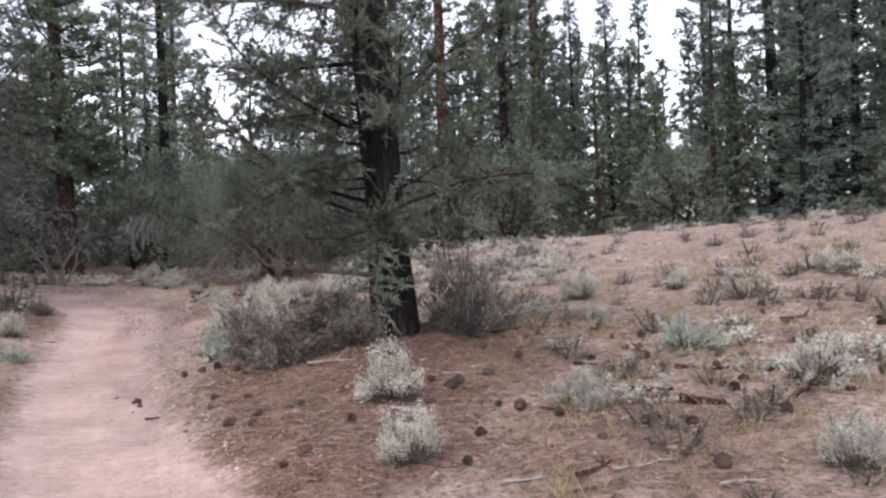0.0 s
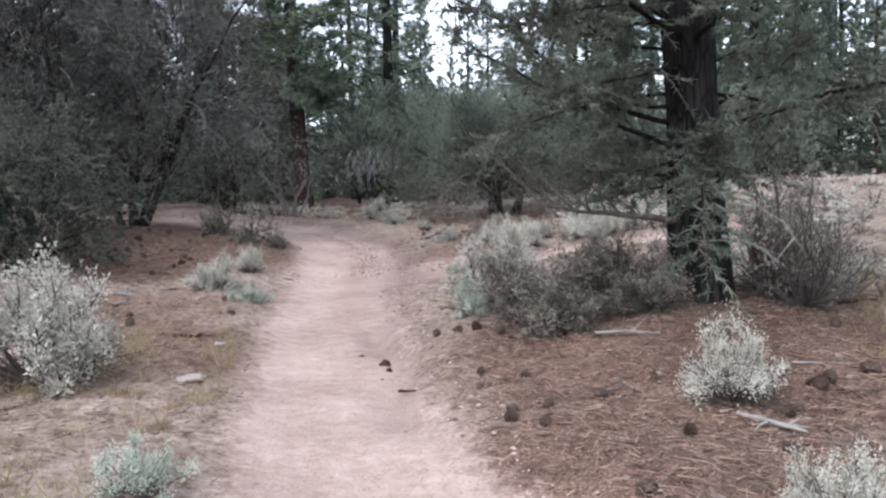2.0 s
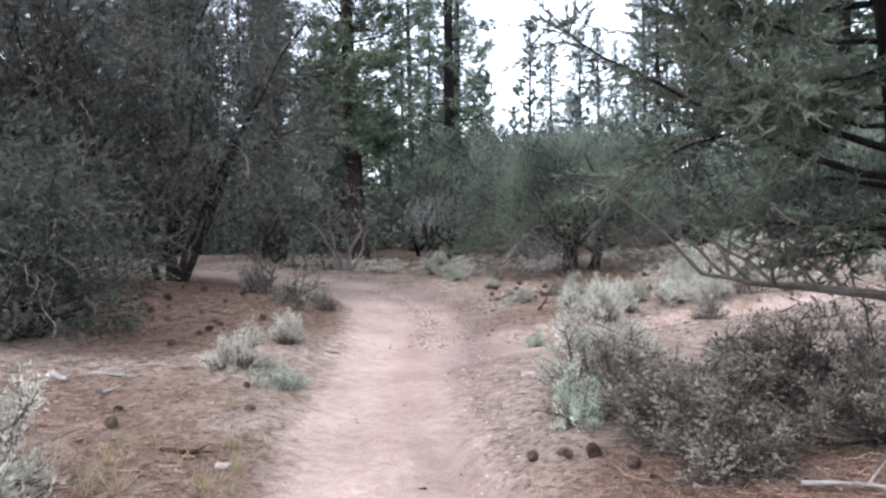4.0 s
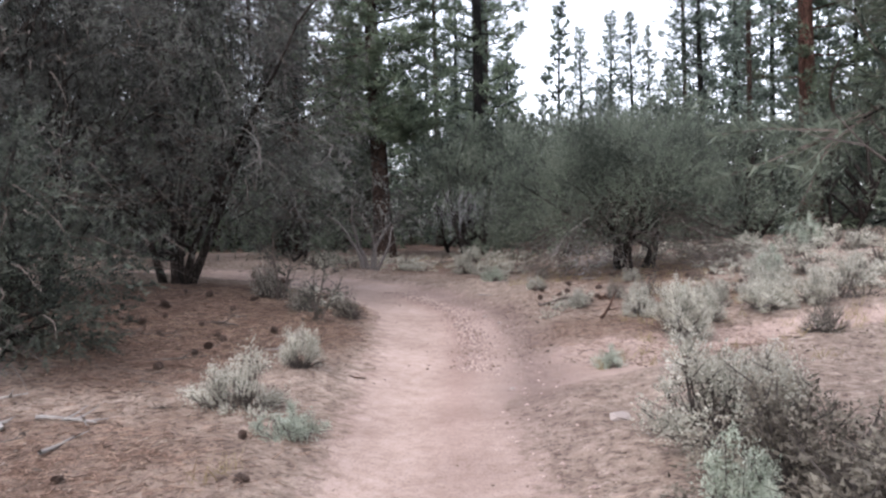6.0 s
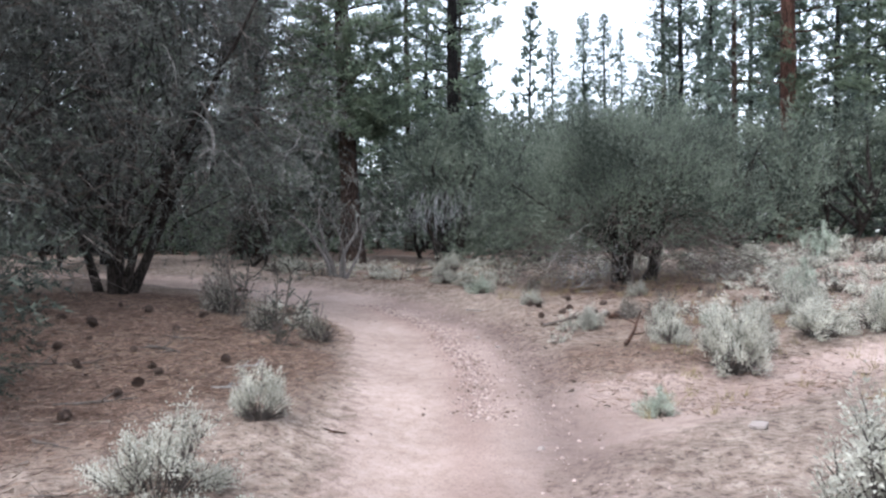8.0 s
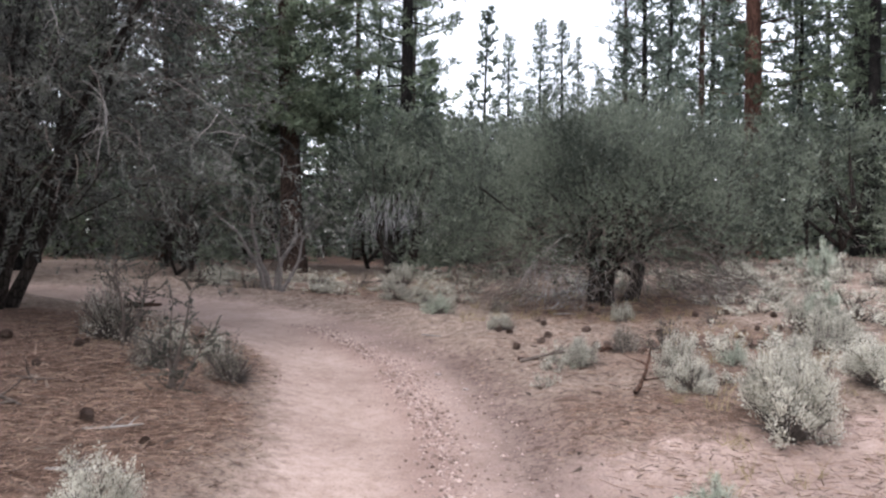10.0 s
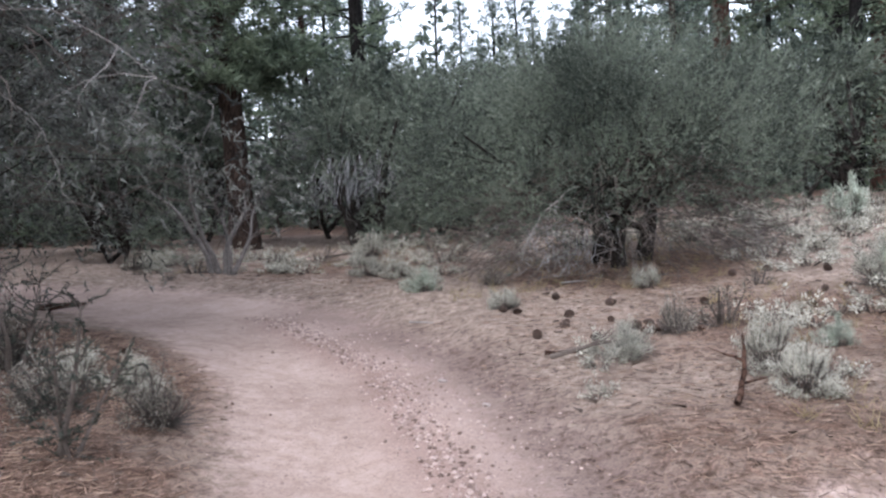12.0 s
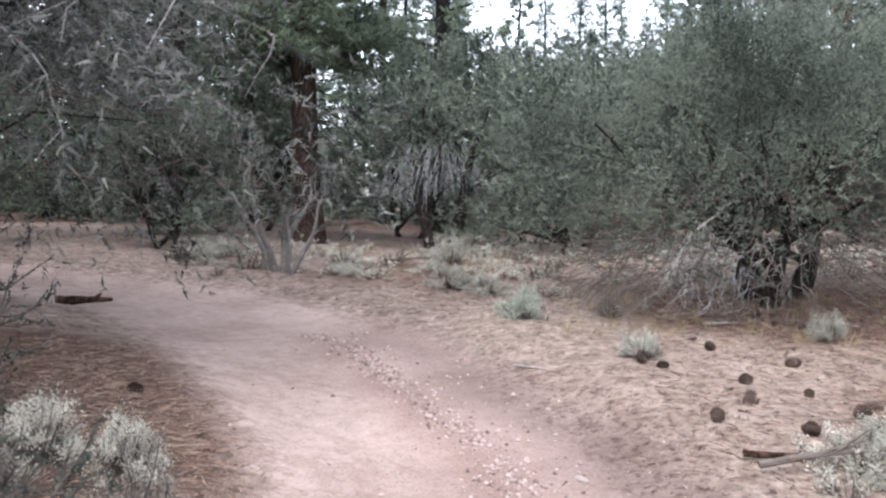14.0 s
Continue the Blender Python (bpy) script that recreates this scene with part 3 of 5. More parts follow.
def juniper_tree(label, spread, tall, clumps, twigs, bark, leaf, seed, stems=3, skirt=0.25, girth=0.3, blade=0.14, dead=20, leaves=14, droop=0.0, hollow=0.45, width=0.075, fringe=0, off=(0.0, 0.0), root_gap=0.14):
    """A juniper: twisted stems, limbs out to uneven clumps of feathery sprays, dead branches inside and below."""
    rng, nrng = random.Random(seed), np.random.default_rng(seed)
    root = tagged(new("juniper_tree"), label, "tree", "junipers along the trail")
    heads, fine, crown = [], Soup(), Soup()
    for k in range(stems):
        a = 2 * math.pi * k / stems + rng.uniform(-0.5, 0.5)
        line = wander(rng, (root_gap * math.cos(a), root_gap * math.sin(a), -0.12), ((0.15 + root_gap) * math.cos(a), (0.15 + root_gap) * math.sin(a), 1), tall * rng.uniform(0.6, 0.85), 7, 0.2, -0.15)
        g = girth * rng.uniform(0.6, 1.0) / 2
        stem = Soup()
        stem.tube(line, [g * (1.3 if i == 0 else 1 - i / 8.2) for i in range(8)], 9, seed + k, 0.13)
        part("trunk", stem, bark, root, shade=True)
        heads.append(line)
    C, W, L = [], [], []
    for b in range(clumps):
        a, u = rng.uniform(0, 2 * math.pi), rng.random()
        zz = skirt + (tall - skirt) * u ** 0.85
        rel = (zz - skirt) / (tall - skirt)
        rr = spread * math.sqrt(max(0.03, 1 - (1.15 * rel - 0.25) ** 2)) * (hollow + (1 - hollow) * rng.random() ** 0.5) * (0.92 + 0.75 * noise.noise((1.4 * math.cos(a) + seed, 1.4 * math.sin(a), 0.9 * zz)))
        c = Vector((rr * math.cos(a) + off[0], rr * math.sin(a) + off[1], zz))
        line = rng.choice(heads)
        src = line[min(6, max(1, int(7 * (zz / tall) * 0.75)))]
        mid = src.lerp(c, 0.55) + Vector((rng.uniform(-.25, .25), rng.uniform(-.25, .25), 0.08 * spread + rng.uniform(-0.15, 0.15))) * min(1.0, 0.5 * spread)
        if b < 12:
            limb = Soup()
            limb.tube([src, src.lerp(mid, 0.5), mid, c], [0.05, 0.04, 0.028, 0.01], 6, b, 0.1)
            part("limb", limb, bark, root)
        elif b % 3 == 0:
            fine.tube([src.lerp(mid, 0.5), mid, mid.lerp(c, 0.6) + Vector((0, 0, rng.uniform(-0.1, 0.1)))], [0.014, 0.01, 0.004], 3)
        size = (0.16 + 0.1 * spread) * rng.uniform(0.7, 1.3)
        out = (c - Vector((off[0], off[1], tall * 0.35))).normalized()
        for _ in range(int(2.3 * twigs)):
            o = Vector((rng.gauss(0, 1), rng.gauss(0, 1), rng.gauss(0, 0.8)))
            w = out * 0.25 + o * 0.8 + Vector((0, 0, 0.18 - droop))
            q = c + o * size * 0.72
            tw = [q, q + w.normalized() * size * 0.35, q + w.normalized() * size * 0.65 + Vector((0, 0, 0.05 - 0.14 * droop))]
            if min(p.z for p in tw) < 0.06:
                continue
            feather(rng, C, W, L, tw, max(4, int(leaves / 2.3)), blade, 0.85)
    loose("branchwork", fine, bark, root)
    crown.blades(C, W, L, np.array(L) * width, nrng)
    loose("crown", crown, leaf, root)
    for k in range(dead):
        twig = Soup()
        src = rng.choice(heads)[rng.randint(1, 4)]
        a = rng.uniform(0, 2 * math.pi)
        tw = wander(rng, src, (math.cos(a), math.sin(a), 0.15), spread * rng.uniform(0.5, 0.95), 7, 0.3, 0.35)
        tw = [Vector((p.x, p.y, max(p.z, 0.05))) for p in tw]
        twig.tube(tw, taper(0.012, 8), 4)
        for _ in range(7):
            q = tw[rng.randint(2, 7)]
            t2 = wander(rng, q, (rng.gauss(0, 1), rng.gauss(0, 1), rng.gauss(-.5, .5)), spread * rng.uniform(.12, .3), 4, 0.4, 0.3)
            twig.tube([Vector((p.x, p.y, max(p.z, 0.03))) for p in t2], taper(0.006, 5), 3)
        part("dead_branch", twig, SNAG_WOOD, root, "grey dead branch")
    if fringe:
        strands = Soup()
        for _ in range(4 * fringe):
            a, rr = rng.uniform(0, 2 * math.pi), spread * rng.uniform(0.2, 0.72)
            top = Vector((rr * math.cos(a), rr * math.sin(a), skirt + rng.uniform(0.1, 0.9)))
            strands.tube(wander(rng, top, (0.25 * math.cos(a), 0.25 * math.sin(a), -0.8), rng.uniform(0.35, 0.95), 4, 0.22, 0.6), taper(0.0045, 5), 3)
        loose("hanging_fringe", strands, PALE_TWIG, root, "hanging strands of pale dead twigs")
    return root


def twiggy(root, spread, tall, count, seed, low=0.6):
    """Brown-grey bare twigs all through a dense crown."""
    rng, nrng = random.Random(seed), np.random.default_rng(seed)
    C, W, L = [], [], []
    soup = Soup()
    for _ in range(count):
        a, u = rng.uniform(0, 2 * math.pi), rng.random()
        zz = low + (tall - low) * u
        rel = zz / tall
        rr = spread * math.sqrt(max(0.03, 1 - (1.1 * rel - 0.2) ** 2)) * rng.uniform(0.5, 1.05)
        p = Vector((rr * math.cos(a), rr * math.sin(a), zz))
        tw = wander(rng, p, (math.cos(a), math.sin(a), rng.uniform(-0.8, 0.5)), rng.uniform(0.3, 0.9), 4, 0.35, 0.25)
        soup.tube(tw, taper(0.008, 5), 3)
        feather(rng, C, W, L, tw, 16, 0.055, 0.9)
    soup.blades(C, W, L, np.array(L) * 0.05, nrng)
    return loose("dead_twigwork", soup, TWIG, root, "brown-grey bare twigs")


def plant_junipers():
    big = stand_first(juniper_tree("large dark juniper sweeping down over the needle litter", 3.4, 8.2, 500, 18, JUNIPER_BARK, JUNIPER_DARK, 21, 5, 1.0, 0.2, 0.07, 10, 30, 0.6, 0.4, 0.12, root_gap=0.2), -12.45, 17.0)
    twiggy(big, 3.3, 7.4, 1300, 41, 1.2)
    rng = random.Random(48)
    for k in range(26):
        a, z = radians(rng.uniform(-95, 35)), rng.uniform(1.9, 4.8)
        r = 3.0 * math.sqrt(max(0.1, 1 - (z / 8.5) ** 2)) * rng.uniform(0.85, 1.08)
        hung = Soup()
        line = wander(rng, (0.75 * r * math.cos(a), 0.75 * r * math.sin(a), z + 0.3), (math.cos(a), math.sin(a), 0.1), rng.uniform(0.9, 1.7), 8, 0.3, 0.75)
        hung.tube(line, taper(0.012, 9, 0.25), 5, k, 0.12)
        for _ in range(9):
            t2 = wander(rng, line[rng.randint(3, 8)], (rng.gauss(0, 0.8), rng.gauss(0, 0.8), rng.gauss(-0.6, 0.5)), rng.uniform(0.15, 0.5), 4, 0.35, 0.5)
            hung.tube(t2, taper(0.005, 5), 3)
        part("dead_branch", hung, GREY_WOOD if k % 3 == 0 else SNAG_WOOD, big, "bleached grey dead branch")
    low = stand_first(juniper_tree("grey-green juniper bush beside a larger juniper", 1.2, 2.2, 130, 15, JUNIPER_BARK, SHADE_JUNIPER, 22, 3, 0.12, 0.16, 0.05, 10, 36, width=0.13, droop=0.25), -9.25, 10.4)
    twiggy(low, 1.25, 2.0, 160, 46, 0.1)
    deep = stand_first(juniper_tree("dark twiggy juniper crowded between two others", 2.0, 5.8, 210, 16, JUNIPER_BARK, JUNIPER_DARK, 29, 4, 0.75, 0.24, 0.06, 8, 30, 0.4, 0.35, 0.12), -11.3, 12.9)
    twiggy(deep, 2.0, 5.4, 420, 45, 0.6)
    mate = stand_first(juniper_tree("dense dark juniper with drooping twiggy foliage", 2.7, 7.6, 250, 17, JUNIPER_BARK, JUNIPER_DARK, 23, 4, 0.5, 0.3, 0.07, 8, 32, 0.4, 0.4, 0.12), -13.2, 11.6)
    twiggy(mate, 2.7, 6.6, 500, 43)
    broad = stand_first(juniper_tree("spreading green juniper with grey dead branches underneath", 2.45, 2.85, 330, 19, JUNIPER_BARK, JUNIPER_LEAF, 24, 4, 0.8, 0.3, 0.04, 12, 40, width=0.15, hollow=0.25, off=(-0.2, 0), root_gap=0.24), -4.75, 21.8)
    twiggy(broad, 2.0, 1.6, 950, 44, 0.1)
    rng = random.Random(47)
    for start, way, length in (((-0.5, -1.5, 1.15), (-0.35, -0.7, 0.15), 1.4), ((-1.2, -1.0, 0.75), (-1, -0.4, 0.25), 1.0), ((0.9, -1.1, 0.6), (1, -0.3, 0.15), 1.1), ((1.2, -0.9, 0.9), (0.9, -0.6, 0.1), 1.0)):
        hung = Soup()
        line = wander(rng, start, way, length, 9, 0.24, 0.95)
        line = [Vector((p.x, p.y, max(p.z, 0.1))) for p in line]
        hung.tube(line, taper(0.01, 10, 0.3), 6, 47, 0.12)
        for _ in range(16):
            t2 = wander(rng, line[rng.randint(3, 9)], (rng.gauss(0, 1), rng.gauss(-0.2, 0.7), rng.gauss(-0.5, 0.5)), rng.uniform(0.12, 0.42), 4, 0.35, 0.35)
            hung.tube([Vector((p.x, p.y, max(p.z, 0.06))) for p in t2], taper(0.0045, 5), 3)
        part("dead_branch", hung, GREY_WOOD if length > 1.15 else SNAG_WOOD, broad, "bleached grey dead branch")
    tangle = Soup()
    for _ in range(130):
        p = Vector((-0.75 + rng.gauss(0, 0.28), -0.9 + rng.gauss(0, 0.2), abs(rng.gauss(0.5, 0.22)) + 0.08))
        t2 = wander(rng, p, (rng.gauss(0, 0.6), rng.gauss(-0.2, 0.5), rng.gauss(-0.4, 0.7)), rng.uniform(0.2, 0.5), 4, 0.4, 0.4)
        tangle.tube([Vector((q.x, q.y, max(q.z, 0.05))) for q in t2], taper(0.004, 5), 3)
    loose("twig_tangle", tangle, PALE_TWIG, broad, "pale tangle of fine dead twigs")
    stand_first(juniper_tree("juniper hung with strands of grey dead twigs", 1.5, 3.9, 90, 12, JUNIPER_BARK, JUNIPER_LEAF, 25, 3, 1.35, 0.34, 0.11, 6, 22, width=0.12, fringe=90), -10.2, 27.4)
    stand_first(juniper_tree("rounded grey-green juniper between two others", 1.8, 3.6, 110, 12, JUNIPER_BARK, JUNIPER_LEAF, 26, 3, 0.3, 0.22, 0.11, 4, 22, width=0.12), -7.5, 27.2)
    stand_first(juniper_tree("low dark green juniper on the field's edge", 2.0, 3.0, 110, 12, JUNIPER_BARK, JUNIPER_LEAF, 27, 3, 0.6, 0.26, 0.11, 4, 22, width=0.12), -2.5, 28.0)
    small = stand_first(juniper_tree("small juniper beyond the trail's bend", 1.35, 2.4, 70, 11, JUNIPER_BARK, JUNIPER_LEAF, 28, 2, 0.5, 0.14, 0.11, 3, 18, width=0.12), -14.0, 23.9)
    for x, y, rz, s in ((-16.0, 26.5, 80, 1.2), (-12.2, 31.5, 30, 1.5), (-8.8, 31.0, 200, 1.7), (-5.2, 31.0, 120, 1.7), (0.2, 30.5, 10, 1.4), (-17.4, 20.8, 300, 1.2), (2.6, 29.0, 250, 1.2), (-15.6, 29.8, 90, 1.5), (8.2, 27.0, 40, 1.1), (15.5, 24.5, 130, 1.2)):
        put(small, x, y, rz, s)


plant_junipers()


# ---- the pine beside the trail ----
def trailside_pine():
    rng, nrng = random.Random(61), np.random.default_rng(61)
    root = tagged(new("pine_tree"), "dark-trunked pine with low feathery boughs beside the trail", "tree", "pines of the forest")
    tall = 15.0
    pts = trunk_line(tall, (-0.045, 0.0), 2, 18, 0.06)
    trunk = Soup()
    n = len(pts)
    trunk.tube(pts, [0.235 * ((1 - i / n) ** 0.7 * 0.97 + 0.03 + (0.25 if i == 0 else 0)) for i in range(n)], 16, 3, 0.09)
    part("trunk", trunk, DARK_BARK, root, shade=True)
    C, W, L = [], [], []
    fine, crown = Soup(), Soup()
    for b in range(128):
        s = 0.068 + 0.87 * ((b + rng.random()) / 128) ** 1.4
        a = rng.uniform(0, 2 * math.pi) if b % 3 else rng.gauss(math.pi, 0.75)
        length = (1.3 if s < 0.085 else 2.5 if s < 0.3 else 2.3 * (1 - s) + 0.6) * rng.uniform(0.5, 1.1)
        line = wander(rng, on_line(pts, s), (math.cos(a), math.sin(a), 0.12), length, 7, 0.24, 0.02)
        if b < 34:
            limb = Soup()
            limb.tube(line, taper(0.008 + 0.007 * length, 8), 6, b, 0.12)
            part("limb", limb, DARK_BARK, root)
        else:
            fine.tube(line, taper(0.02, 8), 4)
        for _ in range(int(16 + 24 * length)):
            q = on_line(line, rng.uniform(0.25, 1.0))
            out = (line[-1] - line[0]).normalized()
            tw = wander(rng, q, out * 0.7 + Vector((rng.gauss(0, .7), rng.gauss(0, .7), rng.gauss(0.1, .4))), rng.uniform(0.2, 0.55), 2, 0.2, 0.2)
            fine.tube(tw, taper(0.006, 3), 3)
            feather(rng, C, W, L, tw, 38, 0.062, 0.95, 0.1)
    loose("branchwork", fine, TWIG, root)
    crown.blades(C, W, L, np.array(L) * 0.105, nrng)
    loose("crown", crown, JUNIPER_GREEN, root)
    for start, way, length in (((0.12, -0.24, 0.95), (0.25, -0.4, 0.05), 0.9), ((0.15, -0.2, 0.6), (0.9, -0.5, -0.1), 1.1), ((0.2, 0.0, 1.1), (1, 0.1, -0.2), 1.3)):
        dead = Soup()
        line = wander(rng, start, way, length, 7, 0.3, 0.35)
        dead.tube(line, taper(0.014, 8), 5)
        for _ in range(6):
            q = line[rng.randint(2, 6)]
            dead.tube(wander(rng, q, (rng.gauss(0, 1), rng.gauss(0, 1), rng.gauss(-.2, .6)), rng.uniform(.15, .4), 4, .35, .1), taper(0.006, 5), 3)
        part("dead_branch", dead, GREY_WOOD, root, "bleached bare dead branch")
    low_limb = Soup()
    line = wander(rng, (-0.12, -0.1, 0.72), (-1, -0.25, 0.22), 1.25, 9, 0.16, 0.0)
    low_limb.tube(line, taper(0.034, 10, 0.25), 8, 62, 0.12)
    for k in (3, 4, 5, 6, 7, 8, 9, 6, 8):
        fork = wander(rng, line[k], (-0.6, rng.gauss(0, 0.6), rng.uniform(0.2, 1.2)), rng.uniform(0.4, 0.9), 6, 0.28, -0.1)
        low_limb.tube(fork, taper(0.013, 7), 5, k, 0.1)
        for _ in range(5):
            low_limb.tube(wander(rng, fork[rng.randint(2, 6)], (rng.gauss(-0.3, 0.8), rng.gauss(0, 0.8), rng.gauss(0.2, 0.7)), rng.uniform(0.12, 0.4), 4, 0.3, 0.1), taper(0.005, 5), 3)
    part("limb", low_limb, SAGE_STEM, root, "low bare grey-brown limb")
    return root


stand_first(trailside_pine(), -0.55, 8.55)


# ---- bare shrub at the bend ----
def bare_shrub(label, tall, seed, stems, twigs=14, material=SNAG_WOOD, spread=0.5):
    rng = random.Random(seed)
    root = tagged(new("bare_shrub"), label, "shrub")
    for k, (wx, wy, f) in enumerate(stems):
        stem = Soup()
        line = wander(rng, (0.05 * k - 0.05, 0, -0.05), (wx, wy, 1.0), tall * f, 8, 0.3, -0.22)
        stem.tube(line, taper(0.066 * f, 9, 0.14), 7, seed + k, 0.14)
        for _ in range(twigs):
            q = line[rng.randint(3, 8)]
            t2 = wander(rng, q, (wx + rng.gauss(0, spread), rng.gauss(0, spread), rng.uniform(0.2, 1)), tall * rng.uniform(0.15, 0.38), 5, 0.28, -0.05)
            stem.tube(t2, taper(0.009, 6), 4)
            for _ in range(3):
                t3 = wander(rng, t2[rng.randint(2, 5)], (rng.gauss(0, 1), rng.gauss(0, 1), rng.gauss(.4, .5)), tall * rng.uniform(0.06, 0.16), 3, 0.3, 0)
                stem.tube(t3, taper(0.004, 4), 3)
        part("stem", stem, material, root)
    return root


stand_first(bare_shrub("bare grey many-stemmed shrub at the bend of the trail", 2.0, 71, ((-0.5, 0, 1.0), (-0.1, 0.1, 0.95), (0.3, 0.1, 0.95), (0.1, -0.2, 0.7), (0.5, 0, 0.75))), -11.13, 22.4)


# ---- sagebrush ----
def sagebrush(label, leaf, seed, stems=24, leaves=34, airy=0.5, blade=0.028, tips=6, bare=26):
    """About a metre wide and 0.7 high: gnarled stems fork outwards and end in rounded tufts of small leaves, with bare dead twigs below."""
    rng, nrng = random.Random(seed), np.random.default_rng(seed)
    root = tagged(new("sagebrush"), label, "shrub", "sagebrush on the sandy soil")
    wood, green = Soup(), Soup()
    C, W, L = [], [], []
    for k in range(stems):
        a, tilt = rng.uniform(0, 2 * math.pi), rng.random() ** 0.6
        up = 1.1 - 0.95 * tilt
        lobe = 0.85 + 0.5 * noise.noise((1.6 * math.cos(a) + seed, 1.6 * math.sin(a), tilt))
        line = wander(rng, (0.05 * math.cos(a), 0.05 * math.sin(a), -0.03), (math.cos(a) * tilt, math.sin(a) * tilt, up), rng.uniform(0.36, 0.52) * lobe, 5, 0.34, -0.2)
        wood.tube((line[0], line[2], line[5]), taper(0.01 if k > 6 else 0.026, 3), 3)
        for _ in range(tips):
            q = on_line(line, rng.uniform(airy, 1.0))
            tip = wander(rng, q, (math.cos(a) * tilt * 0.6 + rng.gauss(0, 0.6), math.sin(a) * tilt * 0.6 + rng.gauss(0, 0.6), up + 0.1), rng.uniform(0.06, 0.16), 2, 0.2)
            wood.tube((tip[0], tip[2]), taper(0.005, 2), 3)
            size = rng.uniform(0.02, 0.042)
            for _ in range(leaves):
                o = Vector((rng.gauss(0, 1), rng.gauss(0, 1), rng.gauss(0.1, 1)))
                p = on_line(tip, rng.uniform(0.3, 1.0)) + o * size * 0.8
                if p.z > 0.01:
                    C.append(p)
                    W.append(o * 0.8 + Vector((0, 0, 0.5)))
                    L.append(blade * rng.uniform(0.5, 1.4))
    for _ in range(bare):
        a = rng.uniform(0, 2 * math.pi)
        line = wander(rng, (0.06 * math.cos(a), 0.06 * math.sin(a), 0.01), (math.cos(a), math.sin(a), rng.uniform(0.1, 0.7)), rng.uniform(0.22, 0.5), 4, 0.4, 0.05)
        line = [Vector((p.x, p.y, max(p.z, 0.012))) for p in line]
        wood.tube(line[::2], taper(0.006, 3), 3)
    P = np.array(C)
    fit = np.array([0.46 / np.percentile(np.hypot(P[:, 0], P[:, 1]), 96)] * 2 + [0.6 / np.percentile(P[:, 2], 98)])
    wood.v = [v * fit for v in wood.v]
    loose("stemwork", wood, SAGE_STEM, root)
    green.blades(P * fit, W, L, np.array(L) * 0.32, nrng)
    loose("foliage", green, leaf, root)
    return root


SAGE = [sagebrush("pale grey sagebrush on sandy soil", SAGE_LEAF, 81, 36, 46, 0.62, 0.02, 7, 70), sagebrush("silvery grey sagebrush with woody stems", SAGE_LEAF, 82, 34, 44, 0.6, 0.02, 6, 90), sagebrush("small green-grey sagebrush clump", SAGE_GREEN, 83, 30, 40, 0.5, 0.024, 6, 40)]
DRY = sagebrush("half-dead brown-grey sagebrush with bare twigs", SAGE_DRY, 84, 34, 18, 0.5, 0.026, 5, 110)
THICKET = sagebrush("dense brown-grey withered sagebrush thicket under the pine", SAGE_BROWN, 87, 40, 30, 0.35, 0.026, 6, 240)
TINY = sagebrush("low tuft of grey sagebrush", SAGE_LEAF, 85, 10, 16, 0.4, 0.05, 3, 14)
TINY_DRY = sagebrush("low withered brown sagebrush", SAGE_BROWN, 86, 12, 9, 0.4, 0.04, 3, 24)


def bush(thing, x, y, w, h, rng):
    ob = put(thing, x, y, rng.uniform(0, 360))
    ob.scale = (w, w, h / 0.68)
    return ob


